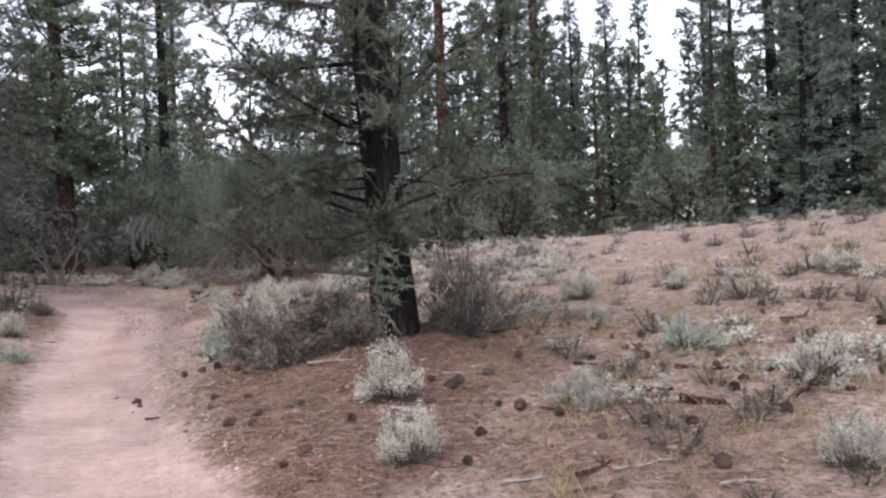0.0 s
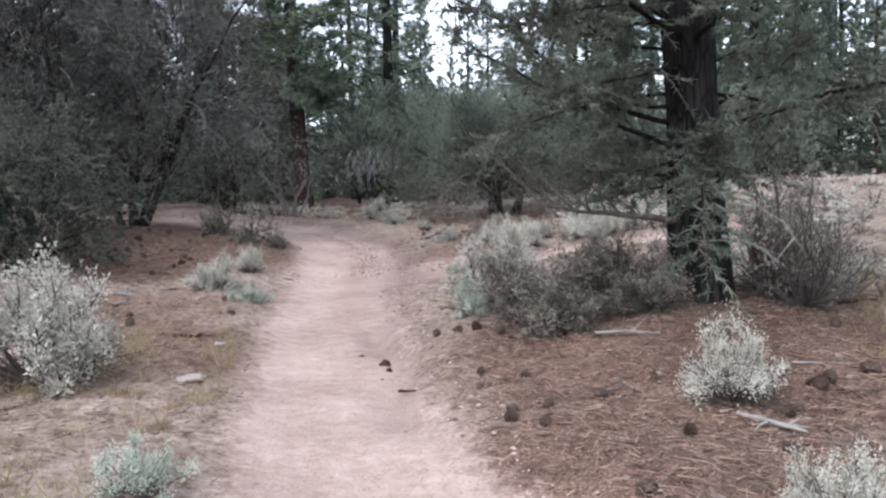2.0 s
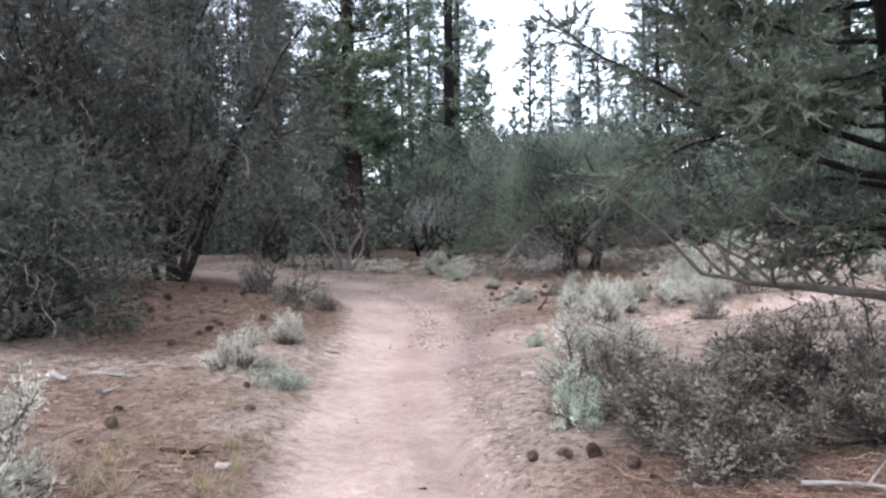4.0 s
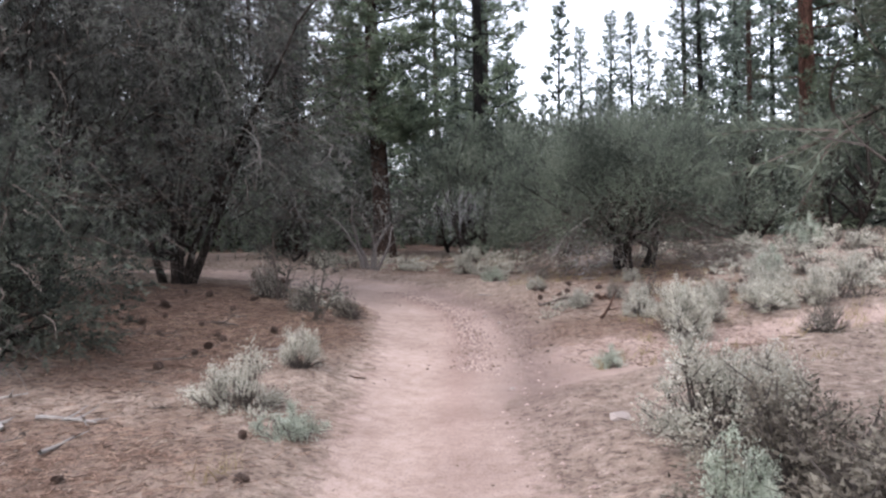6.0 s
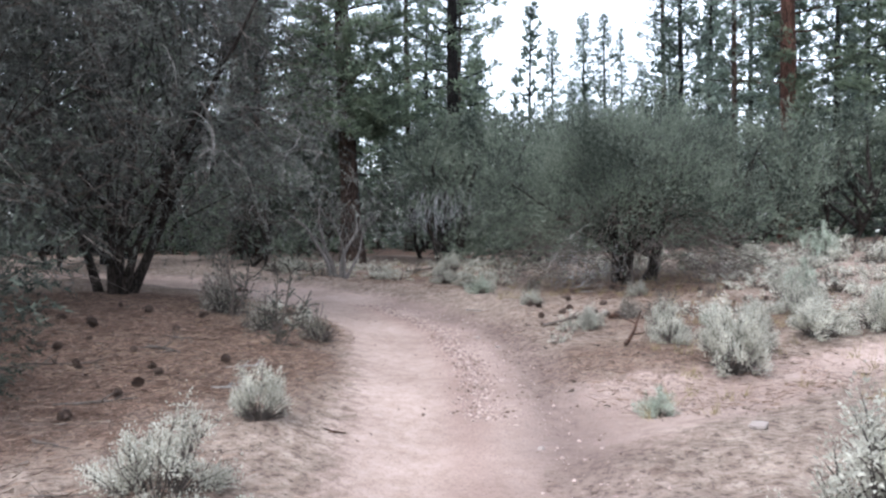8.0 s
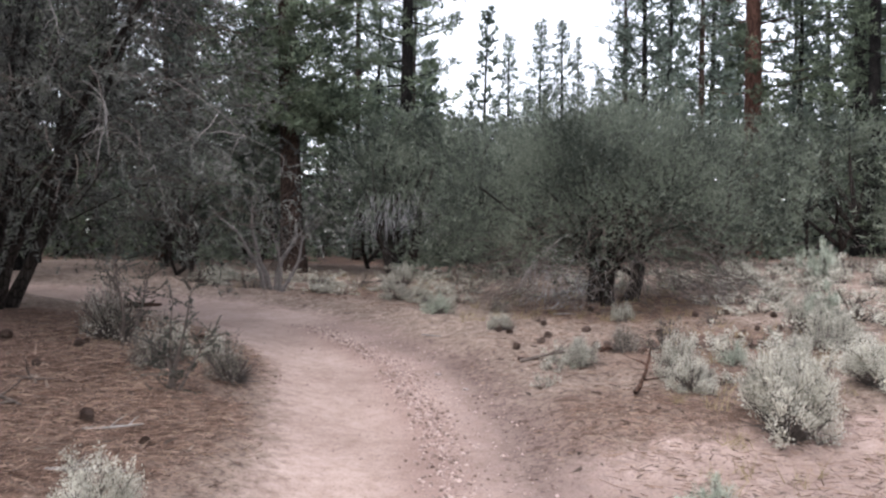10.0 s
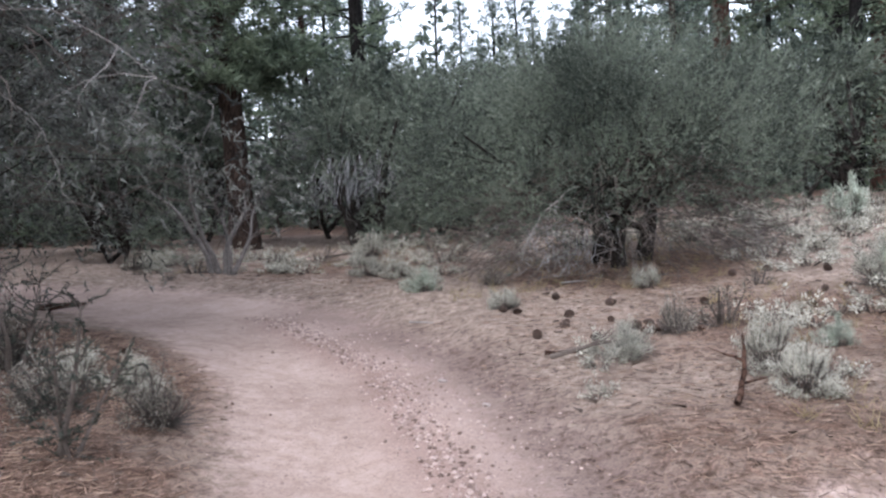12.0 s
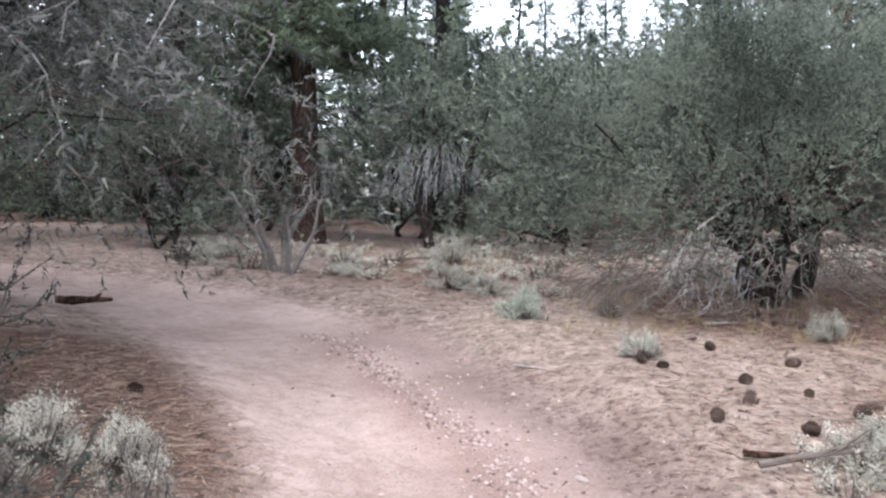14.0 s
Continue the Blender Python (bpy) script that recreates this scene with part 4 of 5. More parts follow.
def plant_sage():
    rng = random.Random(9)
    first = iter(((SAGE[0], -5.1, 6.2, 1.3, 0.95), (SAGE[1], -6.22, 10.2, 0.8, 0.55), (SAGE[2], -5.5, 9.85, 0.55, 0.34), (THICKET, -1.75, 8.6, 1.5, 0.66), (DRY, -0.75, 9.4, 1.0, 0.7), (TINY, -5.1, 16.7, 0.45, 0.28), (TINY_DRY, 4.2, 10.3, 0.7, 0.35)))
    for thing, x, y, w, h in first:
        stand_first(thing, x, y, rng.uniform(0, 360)).scale = (w, w, h / 0.68)
    a, b, c = SAGE
    start = ((c, -3.2, 4.65, 0.45, 0.33), (a, -5.4, 5.1, 0.6, 0.38), (b, -0.47, 6.5, 0.7, 0.52), (a, -0.22, 4.85, 0.5, 0.38), (THICKET, -2.3, 9.35, 1.25, 0.62), (THICKET, -1.3, 9.3, 1.2, 0.65), (THICKET, -1.6, 7.95, 0.9, 0.45), (c, -2.62, 8.9, 0.5, 0.45), (THICKET, -0.95, 8.2, 0.8, 0.5), (DRY, 0.25, 8.4, 0.9, 1.15), (DRY, 0.1, 8.8, 1.0, 1.0), (DRY, 0.6, 9.2, 0.9, 0.7))
    field = ((a, 1.07, 6.0, 0.58, 0.34), (c, 2.4, 7.7, 0.8, 0.42), (b, 2.85, 5.95, 0.7, 0.46), (a, 2.2, 4.2, 0.45, 0.36), (b, 1.85, 9.4, 0.45, 0.35), (a, 2.07, 11.7, 0.78, 0.44), (b, 3.46, 11.5, 0.55, 0.36), (a, 5.5, 10.9, 0.8, 0.36))
    bend_side = ((a, -6.48, 11.6, 0.5, 0.42), (c, -3.87, 13.2, 0.36, 0.26), (b, -2.75, 10.3, 1.1, 0.68), (a, -2.5, 10.8, 0.9, 0.55), (a, -3.34, 15.0, 0.6, 0.5), (b, -3.95, 16.15, 0.55, 0.46), (a, -2.35, 15.95, 0.85, 0.4), (DRY, -1.86, 14.2, 0.55, 0.4), (c, -2.2, 18.8, 0.6, 0.6))
    far_side = ((TINY, -5.06, 16.4, 0.36, 0.24), (b, -3.86, 15.6, 0.52, 0.36), (a, -3.27, 14.65, 0.75, 0.7), (a, -6.07, 18.9, 0.4, 0.26), (a, -4.5, 19.9, 0.42, 0.3), (a, -2.5, 24.8, 0.7, 0.36), (b, -8.6, 22.3, 0.8, 0.4), (c, -7.3, 20.3, 0.55, 0.36), (a, -12.85, 23.2, 1.0, 0.36), (b, -2.28, 16.4, 0.55, 0.36))
    corner = ((c, -1.3, 23.4, 0.8, 0.8), (DRY, -9.5, 15.65, 0.75, 0.75), (a, -13.0, 23.8, 0.65, 0.36), (a, -10.3, 22.8, 0.5, 0.22), (b, -8.0, 21.9, 0.65, 0.32), (a, -9.25, 24.7, 0.7, 0.5), (DRY, -7.72, 14.9, 0.55, 0.42), (DRY, -8.35, 14.75, 0.6, 0.5), (b, -8.2, 15.4, 0.4, 0.34), (b, -8.6, 15.3, 0.5, 0.36))
    more = ((a, -2.95, 16.3, 0.46, 0.41), (b, -3.02, 15.35, 0.6, 0.45), (a, -2.34, 18.8, 0.83, 0.5), (c, -3.4, 16.6, 0.31, 0.26), (b, -2.32, 17.7, 0.68, 0.5), (DRY, -4.44, 17.34, 0.41, 0.37), (a, -4.85, 16.72, 0.55, 0.32), (TINY, -5.08, 15.66, 0.3, 0.2), (a, -7.34, 20.8, 0.45, 0.26), (DRY, -5.99, 19.1, 0.26, 0.21), (DRY, -6.45, 20.8, 0.39, 0.32), (a, -1.7, 16.2, 0.7, 0.5), (b, -1.2, 17.6, 0.7, 0.5))
    for thing, x, y, w, h in (*start, *more, *field, *bend_side, *far_side, *corner):
        bush(thing, x, y, w, h, rng)
    d = lambda x, y: min(float(along(x, y, TRAIL, TRAIL_W)), float(along(x, y, SIDE, SIDE_W)))
    scrub = tagged(new("sage_scrub"), "low grey sagebrush scrub covering the open ground", "scrub", kind="stuff")
    leaves, stems = {TINY: Soup(), TINY_DRY: Soup()}, Soup()
    source = {}
    for thing in (TINY, TINY_DRY):
        for ob in thing.children:
            co = np.empty(3 * len(ob.data.vertices))
            ob.data.vertices.foreach_get("co", co)
            source[thing, ob.name.split(".")[0]] = (co.reshape(-1, 3), [tuple(p.vertices) for p in ob.data.polygons])

    def tuft(thing, x, y, w, h, single):
        if single:
            bush(thing, x, y, w, h, rng)
            return
        a = rng.uniform(0, 2 * math.pi)
        turn = np.array([[math.cos(a), math.sin(a), 0], [-math.sin(a), math.cos(a), 0], [0, 0, 1]])
        for key, soup in (("foliage", leaves[thing]), ("stemwork", stems)):
            co, faces = source[thing, key]
            soup.add(co @ turn * (w, w, h / 0.68) + (x, y, ground_z(x, y) - 0.02), faces)

    def sow(count, x0, x1, y0, y1, keep_off, kinds, flat, near):
        made = 0
        while made < count:
            x, y = rng.uniform(x0, x1), rng.uniform(y0, y1)
            if d(x, y) < keep_off or math.hypot(x + 4.75, y - 21.8) < 1.5 or math.hypot(x + 0.5, y - 8.5) < 1.6 or -1.5 < x < 0.6 and y < 10:
                continue
            w = rng.uniform(0.28, 0.72)
            tuft(rng.choice(kinds), x, y, w * 1.15, w * rng.uniform(0.4, flat), y < near)
            made += 1

    sow(400, -1.5, 15, 5.5, 27, 1.7, (TINY, TINY_DRY, TINY_DRY), 0.55, 12.5)
    sow(26, 0.8, 5.0, 3.4, 8.5, 1.7, (TINY_DRY,), 0.4, 12.5)
    sow(110, -13, -1, 21, 27, 1.4, (TINY, TINY, TINY, TINY_DRY), 0.6, 23.5)
    sow(110, -4.3, 2.5, 15.0, 25.5, 1.4, (TINY, TINY, TINY, TINY_DRY), 0.75, 20.0)
    tagged(part("foliage", leaves[TINY], SAGE_LEAF, scrub), kind="stuff")
    tagged(part("dry_foliage", leaves[TINY_DRY], SAGE_BROWN, scrub), kind="stuff")
    tagged(part("stemwork", stems, SAGE_STEM, scrub), kind="stuff")


plant_sage()


# ---- saplings left of the bend ----
def sapling(label, tall, seed):
    rng, nrng = random.Random(seed), np.random.default_rng(seed)
    root = tagged(new("sapling"), label, "shrub")
    stem, green = Soup(), Soup()
    C, W, L = [], [], []
    for k in range(4):
        f = (1.0, 0.85, 0.7, 0.6)[k]
        line = wander(rng, (0.03 * k, 0, -0.05), (rng.gauss(0.02, 0.22), rng.gauss(0, 0.22), 1), tall * f, 6, 0.14, -0.2)
        stem.tube(line, taper(0.024 * f, 7), 7, seed, 0.12)
        for _ in range(20):
            tw = wander(rng, on_line(line, rng.uniform(0.2, 1)), (rng.gauss(0, 1), rng.gauss(0, 1), 0.3), tall * rng.uniform(0.12, 0.3), 4, 0.42, -0.1)
            stem.tube(tw, taper(0.006, 5), 3)
            feather(rng, C, W, L, tw, 30, 0.024, 1.0, 0.1)
    loose("stemwork", stem, TWIG, root)
    green.blades(C, W, L, np.array(L) * 0.22, nrng)
    loose("foliage", green, SHADE_JUNIPER, root)
    return root


stand_first(sapling("thin dark sapling with sparse grey leaves", 0.95, 91), -7.86, 14.15)
stand_first(sapling("bushy grey-green sapling under the juniper", 1.25, 93), -9.3, 15.5)


# ---- things lying about ----
def pine_cone(seed):
    """A dropped cone: a core with whorls of open scales."""
    rng = random.Random(seed)
    core = Soup()
    core.tube([(0, 0, z) for z in (0.0, 0.025, 0.055, 0.085)], [0.014, 0.026, 0.022, 0.006], 8)
    for k in range(58):
        s = k / 57
        a, z = k * 2.4, 0.006 + 0.082 * s
        r = 0.044 * math.sin(math.pi * (0.18 + 0.75 * s)) ** 0.8 * rng.uniform(0.9, 1.1)
        o, t = Vector((math.cos(a), math.sin(a), 0)), Vector((-math.sin(a), math.cos(a), 0))
        p, q = o * r * 0.35 + Vector((0, 0, z)), o * r + Vector((0, 0, z + 0.012 - 0.012 * s))
        core.add([p - t * 0.006, p + t * 0.006, q + t * 0.011, q + o * 0.004 + Vector((0, 0, 0.004)), q - t * 0.011, q - Vector((0, 0, 0.006))], [(0, 1, 2), (0, 2, 4), (2, 3, 4), (0, 5, 1), (1, 5, 2), (2, 5, 3), (3, 5, 4), (4, 5, 0)])
    ob = new("pine_cone", core.mesh("pine_cone", CONE))
    return tagged(ob, "dark brown open pine cone lying on the ground", "pine cone", "fallen pine cones")


def scatter_cones():
    rng = random.Random(17)
    cone = pine_cone(3)

    def drop(ob, x, y):
        ob.matrix_basis = pose(x, y, ground_z(x, y) + 0.022, rng.uniform(60, 120), 0, rng.uniform(0, 360))
        s = rng.uniform(0.65, 1.15)
        ob.scale = (s, s, s)

    spots = [(0.37, 6.93), (1.92, 7.44), (1.85, 7.6), (2.18, 6.85), (2.77, 6.59), (2.85, 6.7), (0.04, 6.77), (0.1, 6.85), (0.37, 6.18), (0.55, 5.96), (-1.51, 6.03), (-1.58, 6.33), (-1.05, 5.03), (-0.95, 5.1), (1.77, 7.85), (-2.39, 8.21), (-2.2, 8.0), (-6.02, 18.75), (-5.9, 18.7), (-5.36, 17.7), (-4.92, 18.84), (-4.66, 19.96), (-4.78, 17.68), (-9.09, 16.66), (-5.71, 9.63), (-2.81, 8.25), (-2.65, 8.27), (-2.58, 8.2), (-2.39, 8.22), (0.35, 6.95), (-0.02, 6.81), (0.06, 6.75), (-5.33, 17.63), (-4.94, 18.87)]
    for x0, x1, y0, y1, n in ((-0.3, 4.8, 4.3, 9.8, 84), (-10.5, -7.2, 11.0, 16.2, 30), (-5.6, -2.4, 16.8, 21.0, 24), (-2.2, -0.3, 5.5, 7.8, 8), (-6.5, -4.8, 7.4, 9.0, 3)):
        spots += [(rng.uniform(x0, x1), rng.uniform(y0, y1)) for _ in range(n)]
    spots = [p for p in spots if float(along(p[0], p[1], TRAIL, TRAIL_W)) > 0.95 or -3 < p[0] < -2.3]
    drop(cone, *spots[0])
    for x, y in spots[1:]:
        drop(copy_thing(cone, Matrix()), x, y)


scatter_cones()


def fallen_branch(label, length, thick, x, y, rz, material, seed, forks=3, lift=0.0):
    """A stick on the ground, with short forks."""
    rng = random.Random(seed)
    s = Soup()
    line = wander(rng, (-length / 2, 0, 0), (1, 0, lift), length, 7, 0.2, 0)
    line = [Vector((p.x, p.y, max(thick * 0.5, p.z * (1 if lift else 0.35) + thick * 0.8))) for p in line]
    s.tube(line, taper(thick, 8, 0.35), 7, seed, 0.15)
    ob = new("fallen_branch", s.mesh("fallen_branch", material))
    ob.matrix_basis = pose(x, y, ground_z(x, y), 0, 0, rz)
    for _ in range(forks):
        fork = Soup()
        q = line[rng.randint(2, 6)]
        fork.tube([Vector((p.x, p.y, max(p.z, thick * 0.4))) for p in wander(rng, q, (rng.uniform(0.2, 1), rng.gauss(0, 1), rng.uniform(0, 0.6)), length * rng.uniform(0.2, 0.45), 4, 0.25, 0.1)], taper(thick * 0.55, 5), 5)
        part("fork", fork, material, ob)
    return tagged(ob, label, "branch", "fallen branches")


PALE, BROWN = "pale bleached stick lying on the litter", "dark brown broken stick on the ground"
fallen_branch(PALE, 0.5, 0.013, -1.12, 7.65, 10, GREY_WOOD, 101)
fallen_branch("pale forked antler-shaped stick on the litter", 0.42, 0.016, -6.58, 8.95, 100, GREY_WOOD, 102, 2)
fallen_branch("pale tangled roots and sticks on the litter", 0.55, 0.016, -6.97, 9.4, 15, GREY_WOOD, 103, 6)
fallen_branch("twisted pale root beside a sagebrush", 0.45, 0.022, -0.3, 6.15, -40, GREY_WOOD, 104, 4)
fallen_branch(BROWN, 0.36, 0.03, 1.63, 6.2, -8, ROTTEN, 105, 1)
fallen_branch(BROWN, 0.34, 0.045, 1.88, 5.74, -35, ROTTEN, 106, 0)
fallen_branch(BROWN, 0.5, 0.02, 2.75, 5.7, 15, ROTTEN, 107, 4, 0.25)
fallen_branch(PALE, 0.4, 0.01, 1.6, 4.1, 10, GREY_WOOD, 108, 2)
fallen_branch(BROWN, 0.35, 0.014, 0.8, 4.2, 5, TWIG, 109, 2)
fallen_branch("rough brown branch with a raised end", 0.6, 0.022, -5.15, 16.65, 15, TWIG, 111, 3, 0.1)
fallen_branch("dead leaning branch among sagebrush", 0.6, 0.022, -4.15, 15.55, 60, ROTTEN, 112, 3, 0.5)
fallen_branch(PALE, 0.7, 0.014, -5.2, 20.4, 20, GREY_WOOD, 113, 3)
fallen_branch(BROWN, 0.4, 0.02, -4.9, 7.75, 12, ROTTEN, 114, 2)
fallen_branch(BROWN, 0.3, 0.015, -5.2, 6.9, 40, TWIG, 115, 3)
fallen_branch("thick dark root edge beside the trail", 0.6, 0.06, -11.85, 19.4, 8, ROTTEN, 116, 1)
fallen_branch(PALE, 0.3, 0.01, -6.9, 18.6, 5, GREY_WOOD, 117, 1)
fallen_branch(BROWN, 0.8, 0.018, -9.0, 12.4, 30, TWIG, 118, 4)
fallen_branch(BROWN, 0.7, 0.02, -8.6, 13.3, -25, TWIG, 119, 4)
fallen_branch(BROWN, 0.9, 0.03, -10.0, 24.9, 5, TWIG, 120, 5)

fallen_branch(PALE, 0.5, 0.012, -8.0, 9.6, 20, GREY_WOOD, 260, 3)
fallen_branch(BROWN, 0.4, 0.012, -7.4, 10.6, -30, TWIG, 261, 3)
fallen_branch(BROWN, 0.6, 0.016, -7.9, 11.6, 50, TWIG, 262, 3)
fallen_branch(PALE, 0.45, 0.012, -7.2, 12.4, 5, GREY_WOOD, 263, 3)
fallen_branch(BROWN, 0.7, 0.016, -8.8, 11.4, -15, TWIG, 264, 3)
fallen_branch(BROWN, 0.35, 0.01, -7.0, 8.8, 70, TWIG, 265, 3)
fallen_branch(PALE, 0.4, 0.012, -7.6, 13.2, 35, GREY_WOOD, 266, 3)
fallen_branch(BROWN, 0.6, 0.016, -8.9, 13.9, -40, TWIG, 267, 3)
fallen_branch(BROWN, 0.3, 0.01, -6.6, 9.9, 10, TWIG, 268, 3)
fallen_branch(PALE, 0.4, 0.009, 0.14, 7.1, -12, GREY_WOOD, 269, 0)
fallen_branch("dark stick lying in the trail", 0.22, 0.012, -2.65, 7.07, 5, ROTTEN, 272, 0)
fallen_branch("dark stick lying in the trail", 0.2, 0.014, -6.04, 11.86, -15, ROTTEN, 273, 1)
fallen_branch(BROWN, 0.5, 0.02, -5.25, 16.8, 12, ROTTEN, 274, 2)
fallen_branch("pale half-buried log beside the litter", 0.5, 0.035, -7.4, 9.12, -35, GREY_WOOD, 275, 1)
fallen_branch(BROWN, 0.35, 0.01, 0.1, 5.9, -20, TWIG, 270, 3)
fallen_branch(BROWN, 0.3, 0.01, -1.2, 6.6, 60, TWIG, 271, 3)
stick_rng = random.Random(77)
for k in range(34):
    sx, sy = stick_rng.uniform(0.4, 4.6), stick_rng.uniform(3.6, 9.5)
    pale = stick_rng.random() < 0.45
    fallen_branch(PALE if pale else BROWN, stick_rng.uniform(0.16, 0.42), stick_rng.uniform(0.006, 0.013) if pale else stick_rng.uniform(0.012, 0.03), sx, sy, stick_rng.uniform(-60, 60), GREY_WOOD if pale else ROTTEN, 200 + k, stick_rng.randint(0, 2))


def rotten_log():
    s = Soup()
    rng = random.Random(131)
    ends = [Vector((-0.27 + 0.02 * i, 0.03 * math.sin(0.2 * i), 0.04)) for i in range(28)]
    radii = [0.02, *(0.052 - 0.0012 * abs(i - 10) for i in range(26)), 0.015]
    s.tube(ends, radii, 24, 131, 0.05)
    s.v = [np.array([p + np.array(noise.noise_vector(Vector(p) * 9.0)) * 0.035 + np.array(noise.noise_vector(Vector(p) * 34.0)) * 0.012 for p in s.v[0]]) * (1, 1, 0.75)]
    ob = new("rotten_log", s.mesh("rotten_log", ROTTEN, True))
    ob.matrix_basis = pose(-4.45, 17.5, ground_z(-4.45, 17.5) - 0.02, 0, 0, 12)
    return tagged(ob, "short crumbling brown log on sandy soil", "log")


rotten_log()


def stone(x, y, size, flat, seed, label, material=STONE):
    rng = random.Random(seed)
    bm = bmesh.new()
    bmesh.ops.create_icosphere(bm, subdivisions=2, radius=size / 2)
    for v in bm.verts:
        k = 1 + 0.6 * noise.noise(v.co * (2.6 / size) + Vector((seed, 0, 0))) + rng.uniform(-0.12, 0.12)
        v.co = Vector((v.co.x * k, v.co.y * k * 0.8, v.co.z * k * flat))
    me = bpy.data.meshes.new("stone")
    bm.to_mesh(me)
    bm.free()
    me.materials.append(material)
    ob = new("stone", me)
    ob.matrix_basis = pose(x, y, ground_z(x, y) + size * flat * 0.05, 0, 0, rng.uniform(0, 360))
    return tagged(ob, label, "stone", "stones by the trail")


for k, (x, y, size, flat) in enumerate(((-3.43, 10.85, 0.2, 0.35), (-3.18, 12.42, 0.16, 0.5), (-4.2, 6.56, 0.24, 0.25), (-4.62, 7.7, 0.13, 0.4), (-3.12, 7.78, 0.1, 0.7), (-3.02, 7.6, 0.06, 0.8), (-6.3, 16.6, 0.09, 0.5), (-5.85, 15.9, 0.07, 0.6), (-4.6, 12.2, 0.06, 0.6), (-2.75, 9.2, 0.06, 0.6))):
    stone(x, y, size, flat, 140 + k, "flat pale stone half sunk in soil" if flat < 0.45 else "dark clod at the eroded trail edge" if flat > 0.65 else "small rough stone on the ground", ROTTEN if flat > 0.65 else STONE)


# ---- litter too fine to count ----
SPARSE = ((-6.6, 9.0, 1.8), (-5.0, 6.6, 1.9), (1.6, 5.4, 2.4), (3.4, 7.6, 2.6), (-4.0, 17.6, 2.2), (-9.0, 22.8, 2.6), (-3.6, 14.6, 1.4), (0.8, 9.6, 1.8))
DUFF = ((-9.2, 16.5, 1.5), (-8.5, 15.3, 1.1), (-0.6, 7.6, 2.1), (-0.9, 5.4, 1.4), (-9.8, 14.2, 3.0), (-8.8, 12.4, 2.3), (-8.0, 13.2, 1.3), (-4.6, 20.9, 1.8), (-9.2, 16.0, 1.3), (-6.2, 5.2, 1.6))


def needle_litter():
    rng = np.random.default_rng(7)
    s = Soup()
    for cx, cy, r in DUFF + SPARSE:
        n = int(2600 * r) if (cx, cy, r) in DUFF else int(1900 * r)
        a, q = rng.uniform(0, 2 * np.pi, n), r * np.sqrt(rng.random(n)) * rng.uniform(0.8, 1.15, n)
        x, y = cx + q * np.cos(a), cy + q * np.sin(a)
        keep = along(x, y, TRAIL, TRAIL_W) > rng.uniform(0.9, 1.5, n)
        x, y = x[keep], y[keep]
        n = len(x)
        w = np.stack([rng.normal(size=n), rng.normal(size=n), rng.normal(size=n) * 0.12], 1)
        s.blades(np.stack([x, y, height(x, y) + rng.uniform(0.004, 0.02, n)], 1), w, rng.uniform(0.06, 0.17, n), rng.uniform(0.002, 0.0045, n), rng)
    return tagged(new("needle_litter", s.mesh("needle_litter", LITTER)), "reddish-brown fallen pine needles in drifts", "litter", kind="stuff")


def soil_debris():
    """Bark chips and bits of twig on the open soil, and along the trail's edges."""
    rng = np.random.default_rng(8)
    s = Soup()
    for x0, x1, y0, y1, n, near in ((-1, 7, 3.2, 11, 13000, 1.2), (-8, -2, 3.5, 10, 5200, 1.0), (-6, 0, 13, 21, 8000, 1.0), (-13, -4, 19.5, 26, 5000, 1.0), (-10.5, -6, 8, 16.5, 7000, 1.1), (-2.2, 0.5, 4.5, 8.5, 2500, 1.2), (-9, -1, 4, 20, 900, 0.2)):
        x, y = rng.uniform(x0, x1, n), rng.uniform(y0, y1, n)
        keep = along(x, y, TRAIL, TRAIL_W) > near * rng.uniform(0.8, 1.3, n)
        x, y = x[keep], y[keep]
        n = len(x)
        w = np.stack([rng.normal(size=n), rng.normal(size=n), rng.normal(size=n) * 0.2], 1)
        size = rng.uniform(0.012, 0.04, n) * (1 + (rng.random(n) > 0.9) * 1.6)
        s.blades(np.stack([x, y, height(x, y) + rng.uniform(0.004, 0.018, n)], 1), w, size, size * rng.uniform(0.05, 0.18, n), rng)
    return tagged(new("soil_debris", s.mesh("soil_debris", DEBRIS)), "bark chips and broken twigs strewn over soil", "debris", kind="stuff")


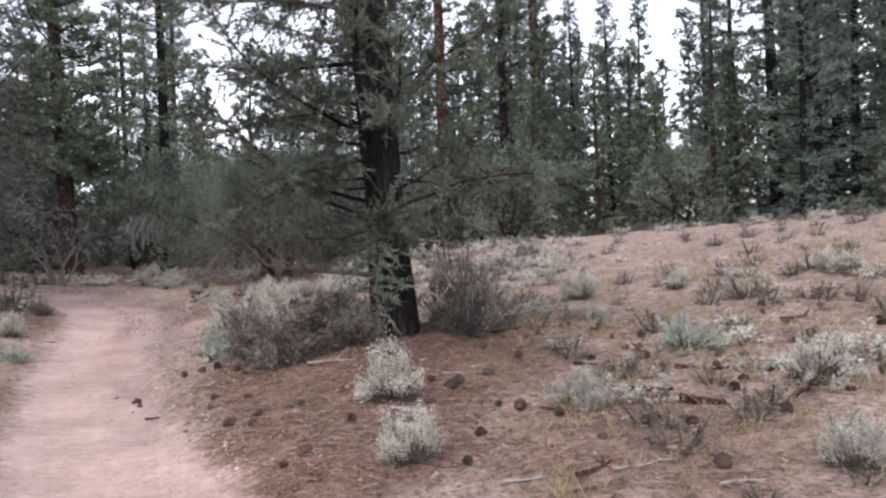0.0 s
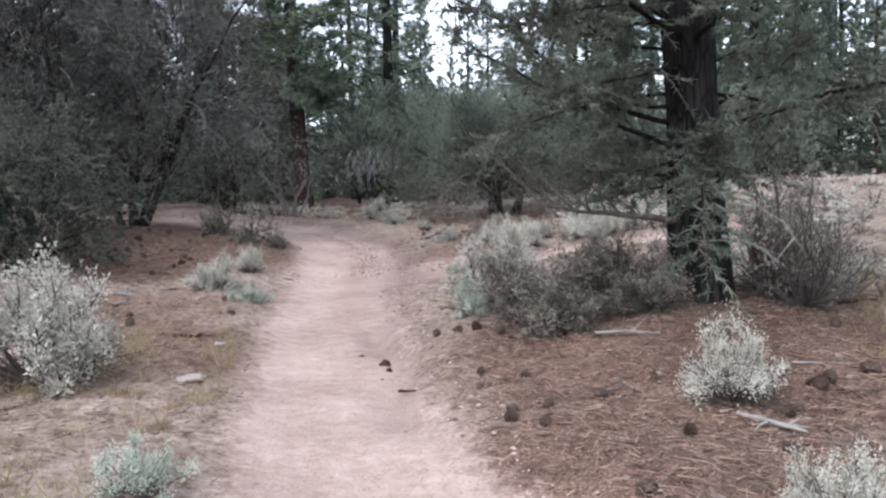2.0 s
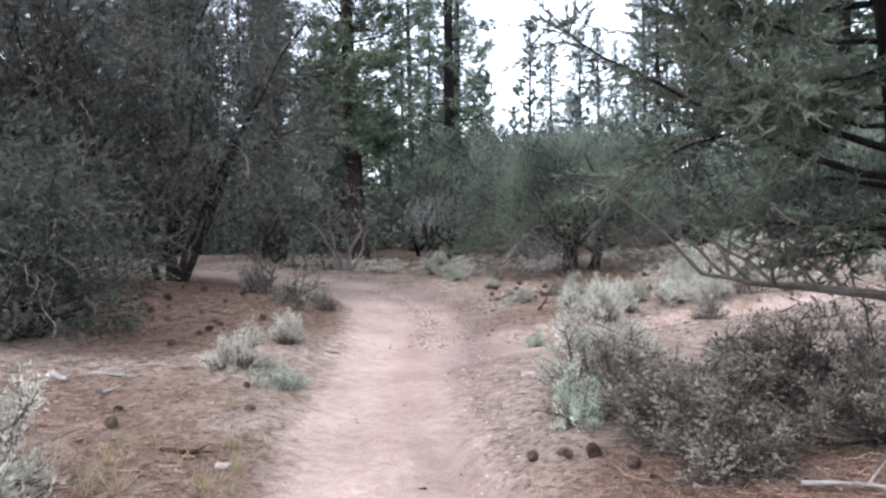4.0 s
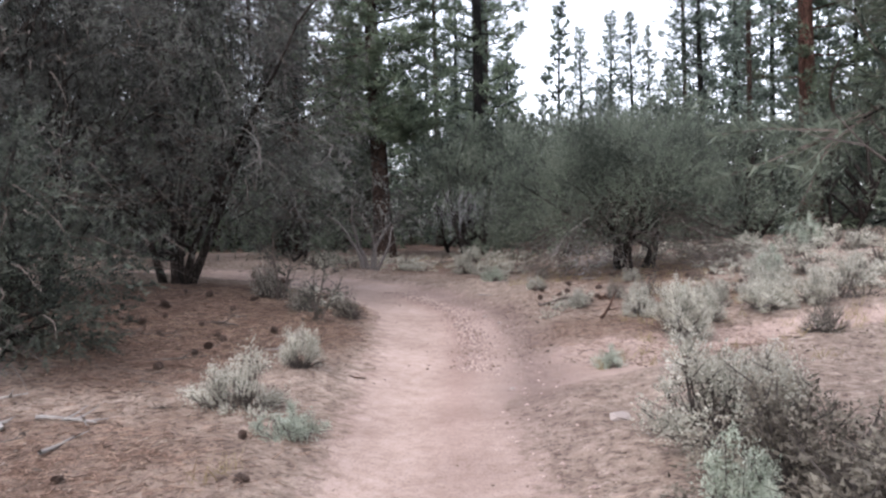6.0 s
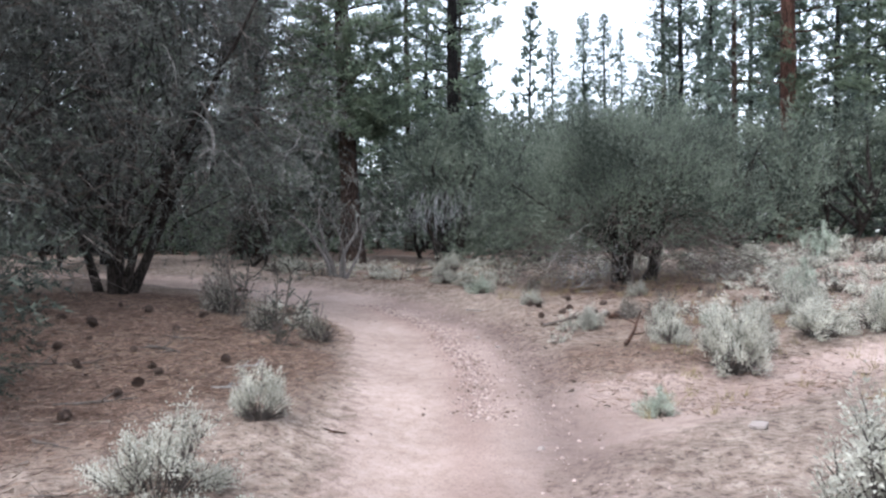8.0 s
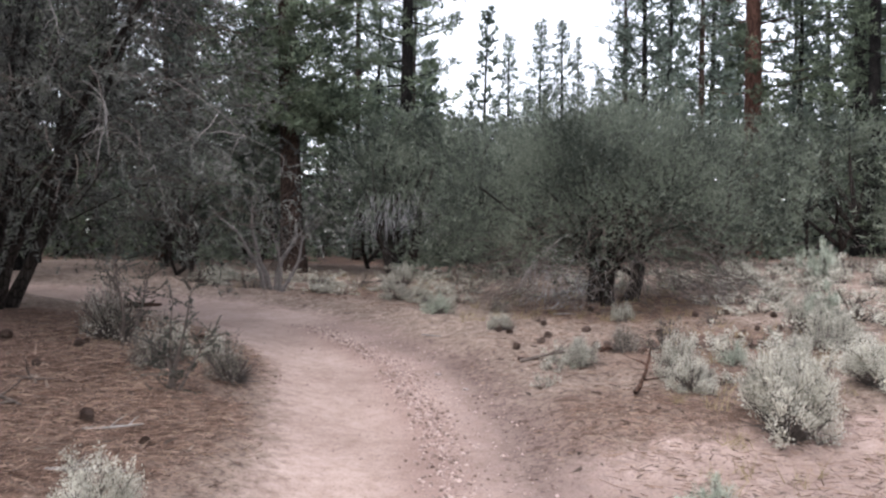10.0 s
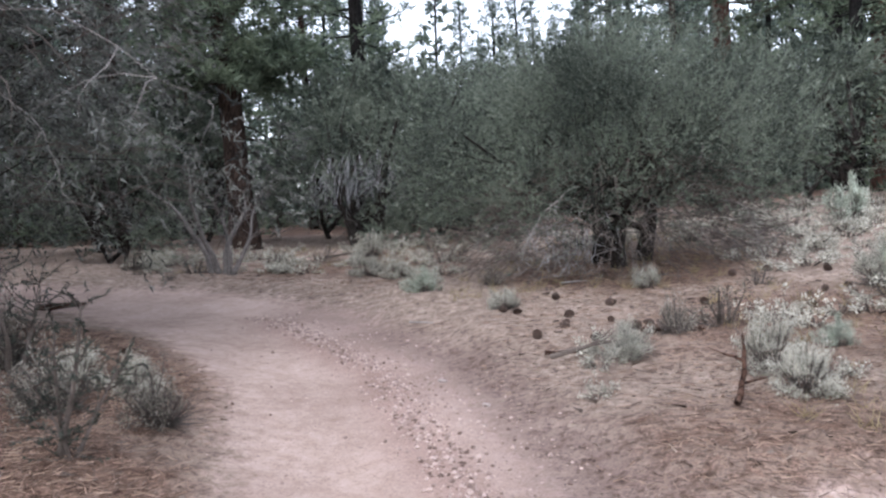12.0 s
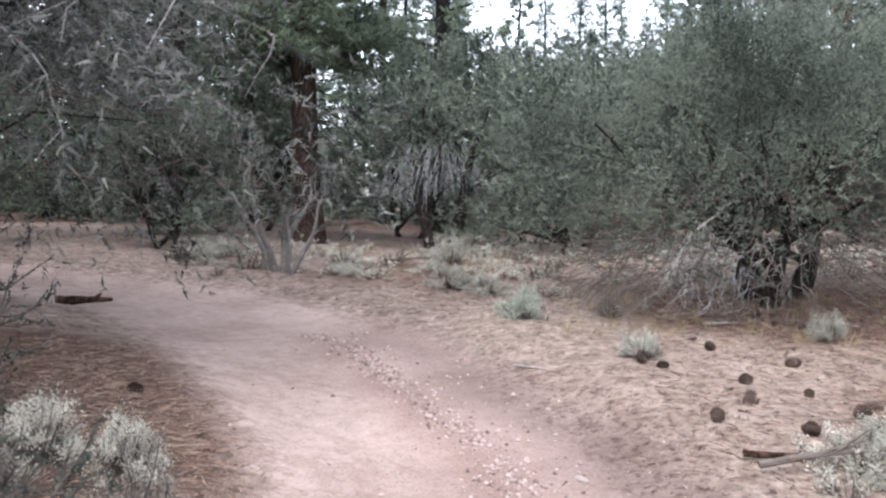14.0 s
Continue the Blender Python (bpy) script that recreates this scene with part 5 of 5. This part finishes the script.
def pebbles():
    """Small stones and chips washed along the trail's middle rib and right edge."""
    rng = np.random.default_rng(9)
    s = Soup()
    line = np.array(TRAIL)
    for side, spread, count in ((0.34, 0.1, 3000), (0.5, 0.3, 700), (1.1, 0.3, 900), (0.0, 0.6, 160)):
        for _ in range(count):
            k = rng.uniform(6.5, 9.2) if side < 0.9 or rng.random() < 0.3 else rng.uniform(3, 7.5)
            i = int(k)
            p, q = line[i], line[i + 1]
            t = (q - p) / np.hypot(*(q - p))
            off = (side + rng.normal() * spread) * (0.75 if side > 0.5 else 1.0)
            x, y = p + (q - p) * (k - i) + np.array([t[1], -t[0]]) * off
            r = 0.005 + 0.017 * rng.random() ** 3
            z = float(height(x, y)) + r * 0.3
            o = rng.uniform(0.6, 1.3, (6, 1)) * r * np.array([(1, 0, 0), (-1, 0, 0), (0, 1, 0), (0, -1, 0), (0, 0, 0.7), (0, 0, -0.7)])
            a = rng.uniform(0, 6.28)
            o = o @ np.array([[math.cos(a), math.sin(a), 0], [-math.sin(a), math.cos(a), 0], [0, 0, 1]])
            s.add(o + (x, y, z), [(0, 2, 4), (2, 1, 4), (1, 3, 4), (3, 0, 4), (2, 0, 5), (1, 2, 5), (3, 1, 5), (0, 3, 5)])
    return tagged(new("pebbles", s.mesh("pebbles", CHIPS)), "small reddish pebbles along the trail", "pebbles", kind="stuff")


def dry_grass():
    rng = np.random.default_rng(10)
    s = Soup()
    for x0, x1, y0, y1, n in ((-5.6, -3.3, 3.4, 9.0, 190), (-7, -3, 19.6, 25, 110), (0.4, 9, 4, 14, 900), (-4, -1, 13, 19, 70), (-12, -8, 22, 27, 70)):
        for _ in range(n):
            x, y = rng.uniform(x0, x1), rng.uniform(y0, y1)
            if float(along(x, y, TRAIL, TRAIL_W)) < 1.15:
                continue
            m = int(rng.integers(10, 22))
            c = np.stack([x + rng.normal(size=m) * 0.04, y + rng.normal(size=m) * 0.04, np.full(m, ground_z(x, y) - 0.005)], 1)
            w = np.stack([rng.normal(size=m) * 0.55, rng.normal(size=m) * 0.55, np.full(m, 0.8)], 1)
            s.blades(c, w, rng.uniform(0.07, 0.24, m), rng.uniform(0.002, 0.004, m), rng)
    return tagged(new("dry_grass", s.mesh("dry_grass", GRASS)), "sparse tufts of straw-coloured dry grass", "grass", kind="stuff")


needle_litter()
soil_debris()
pebbles()
dry_grass()
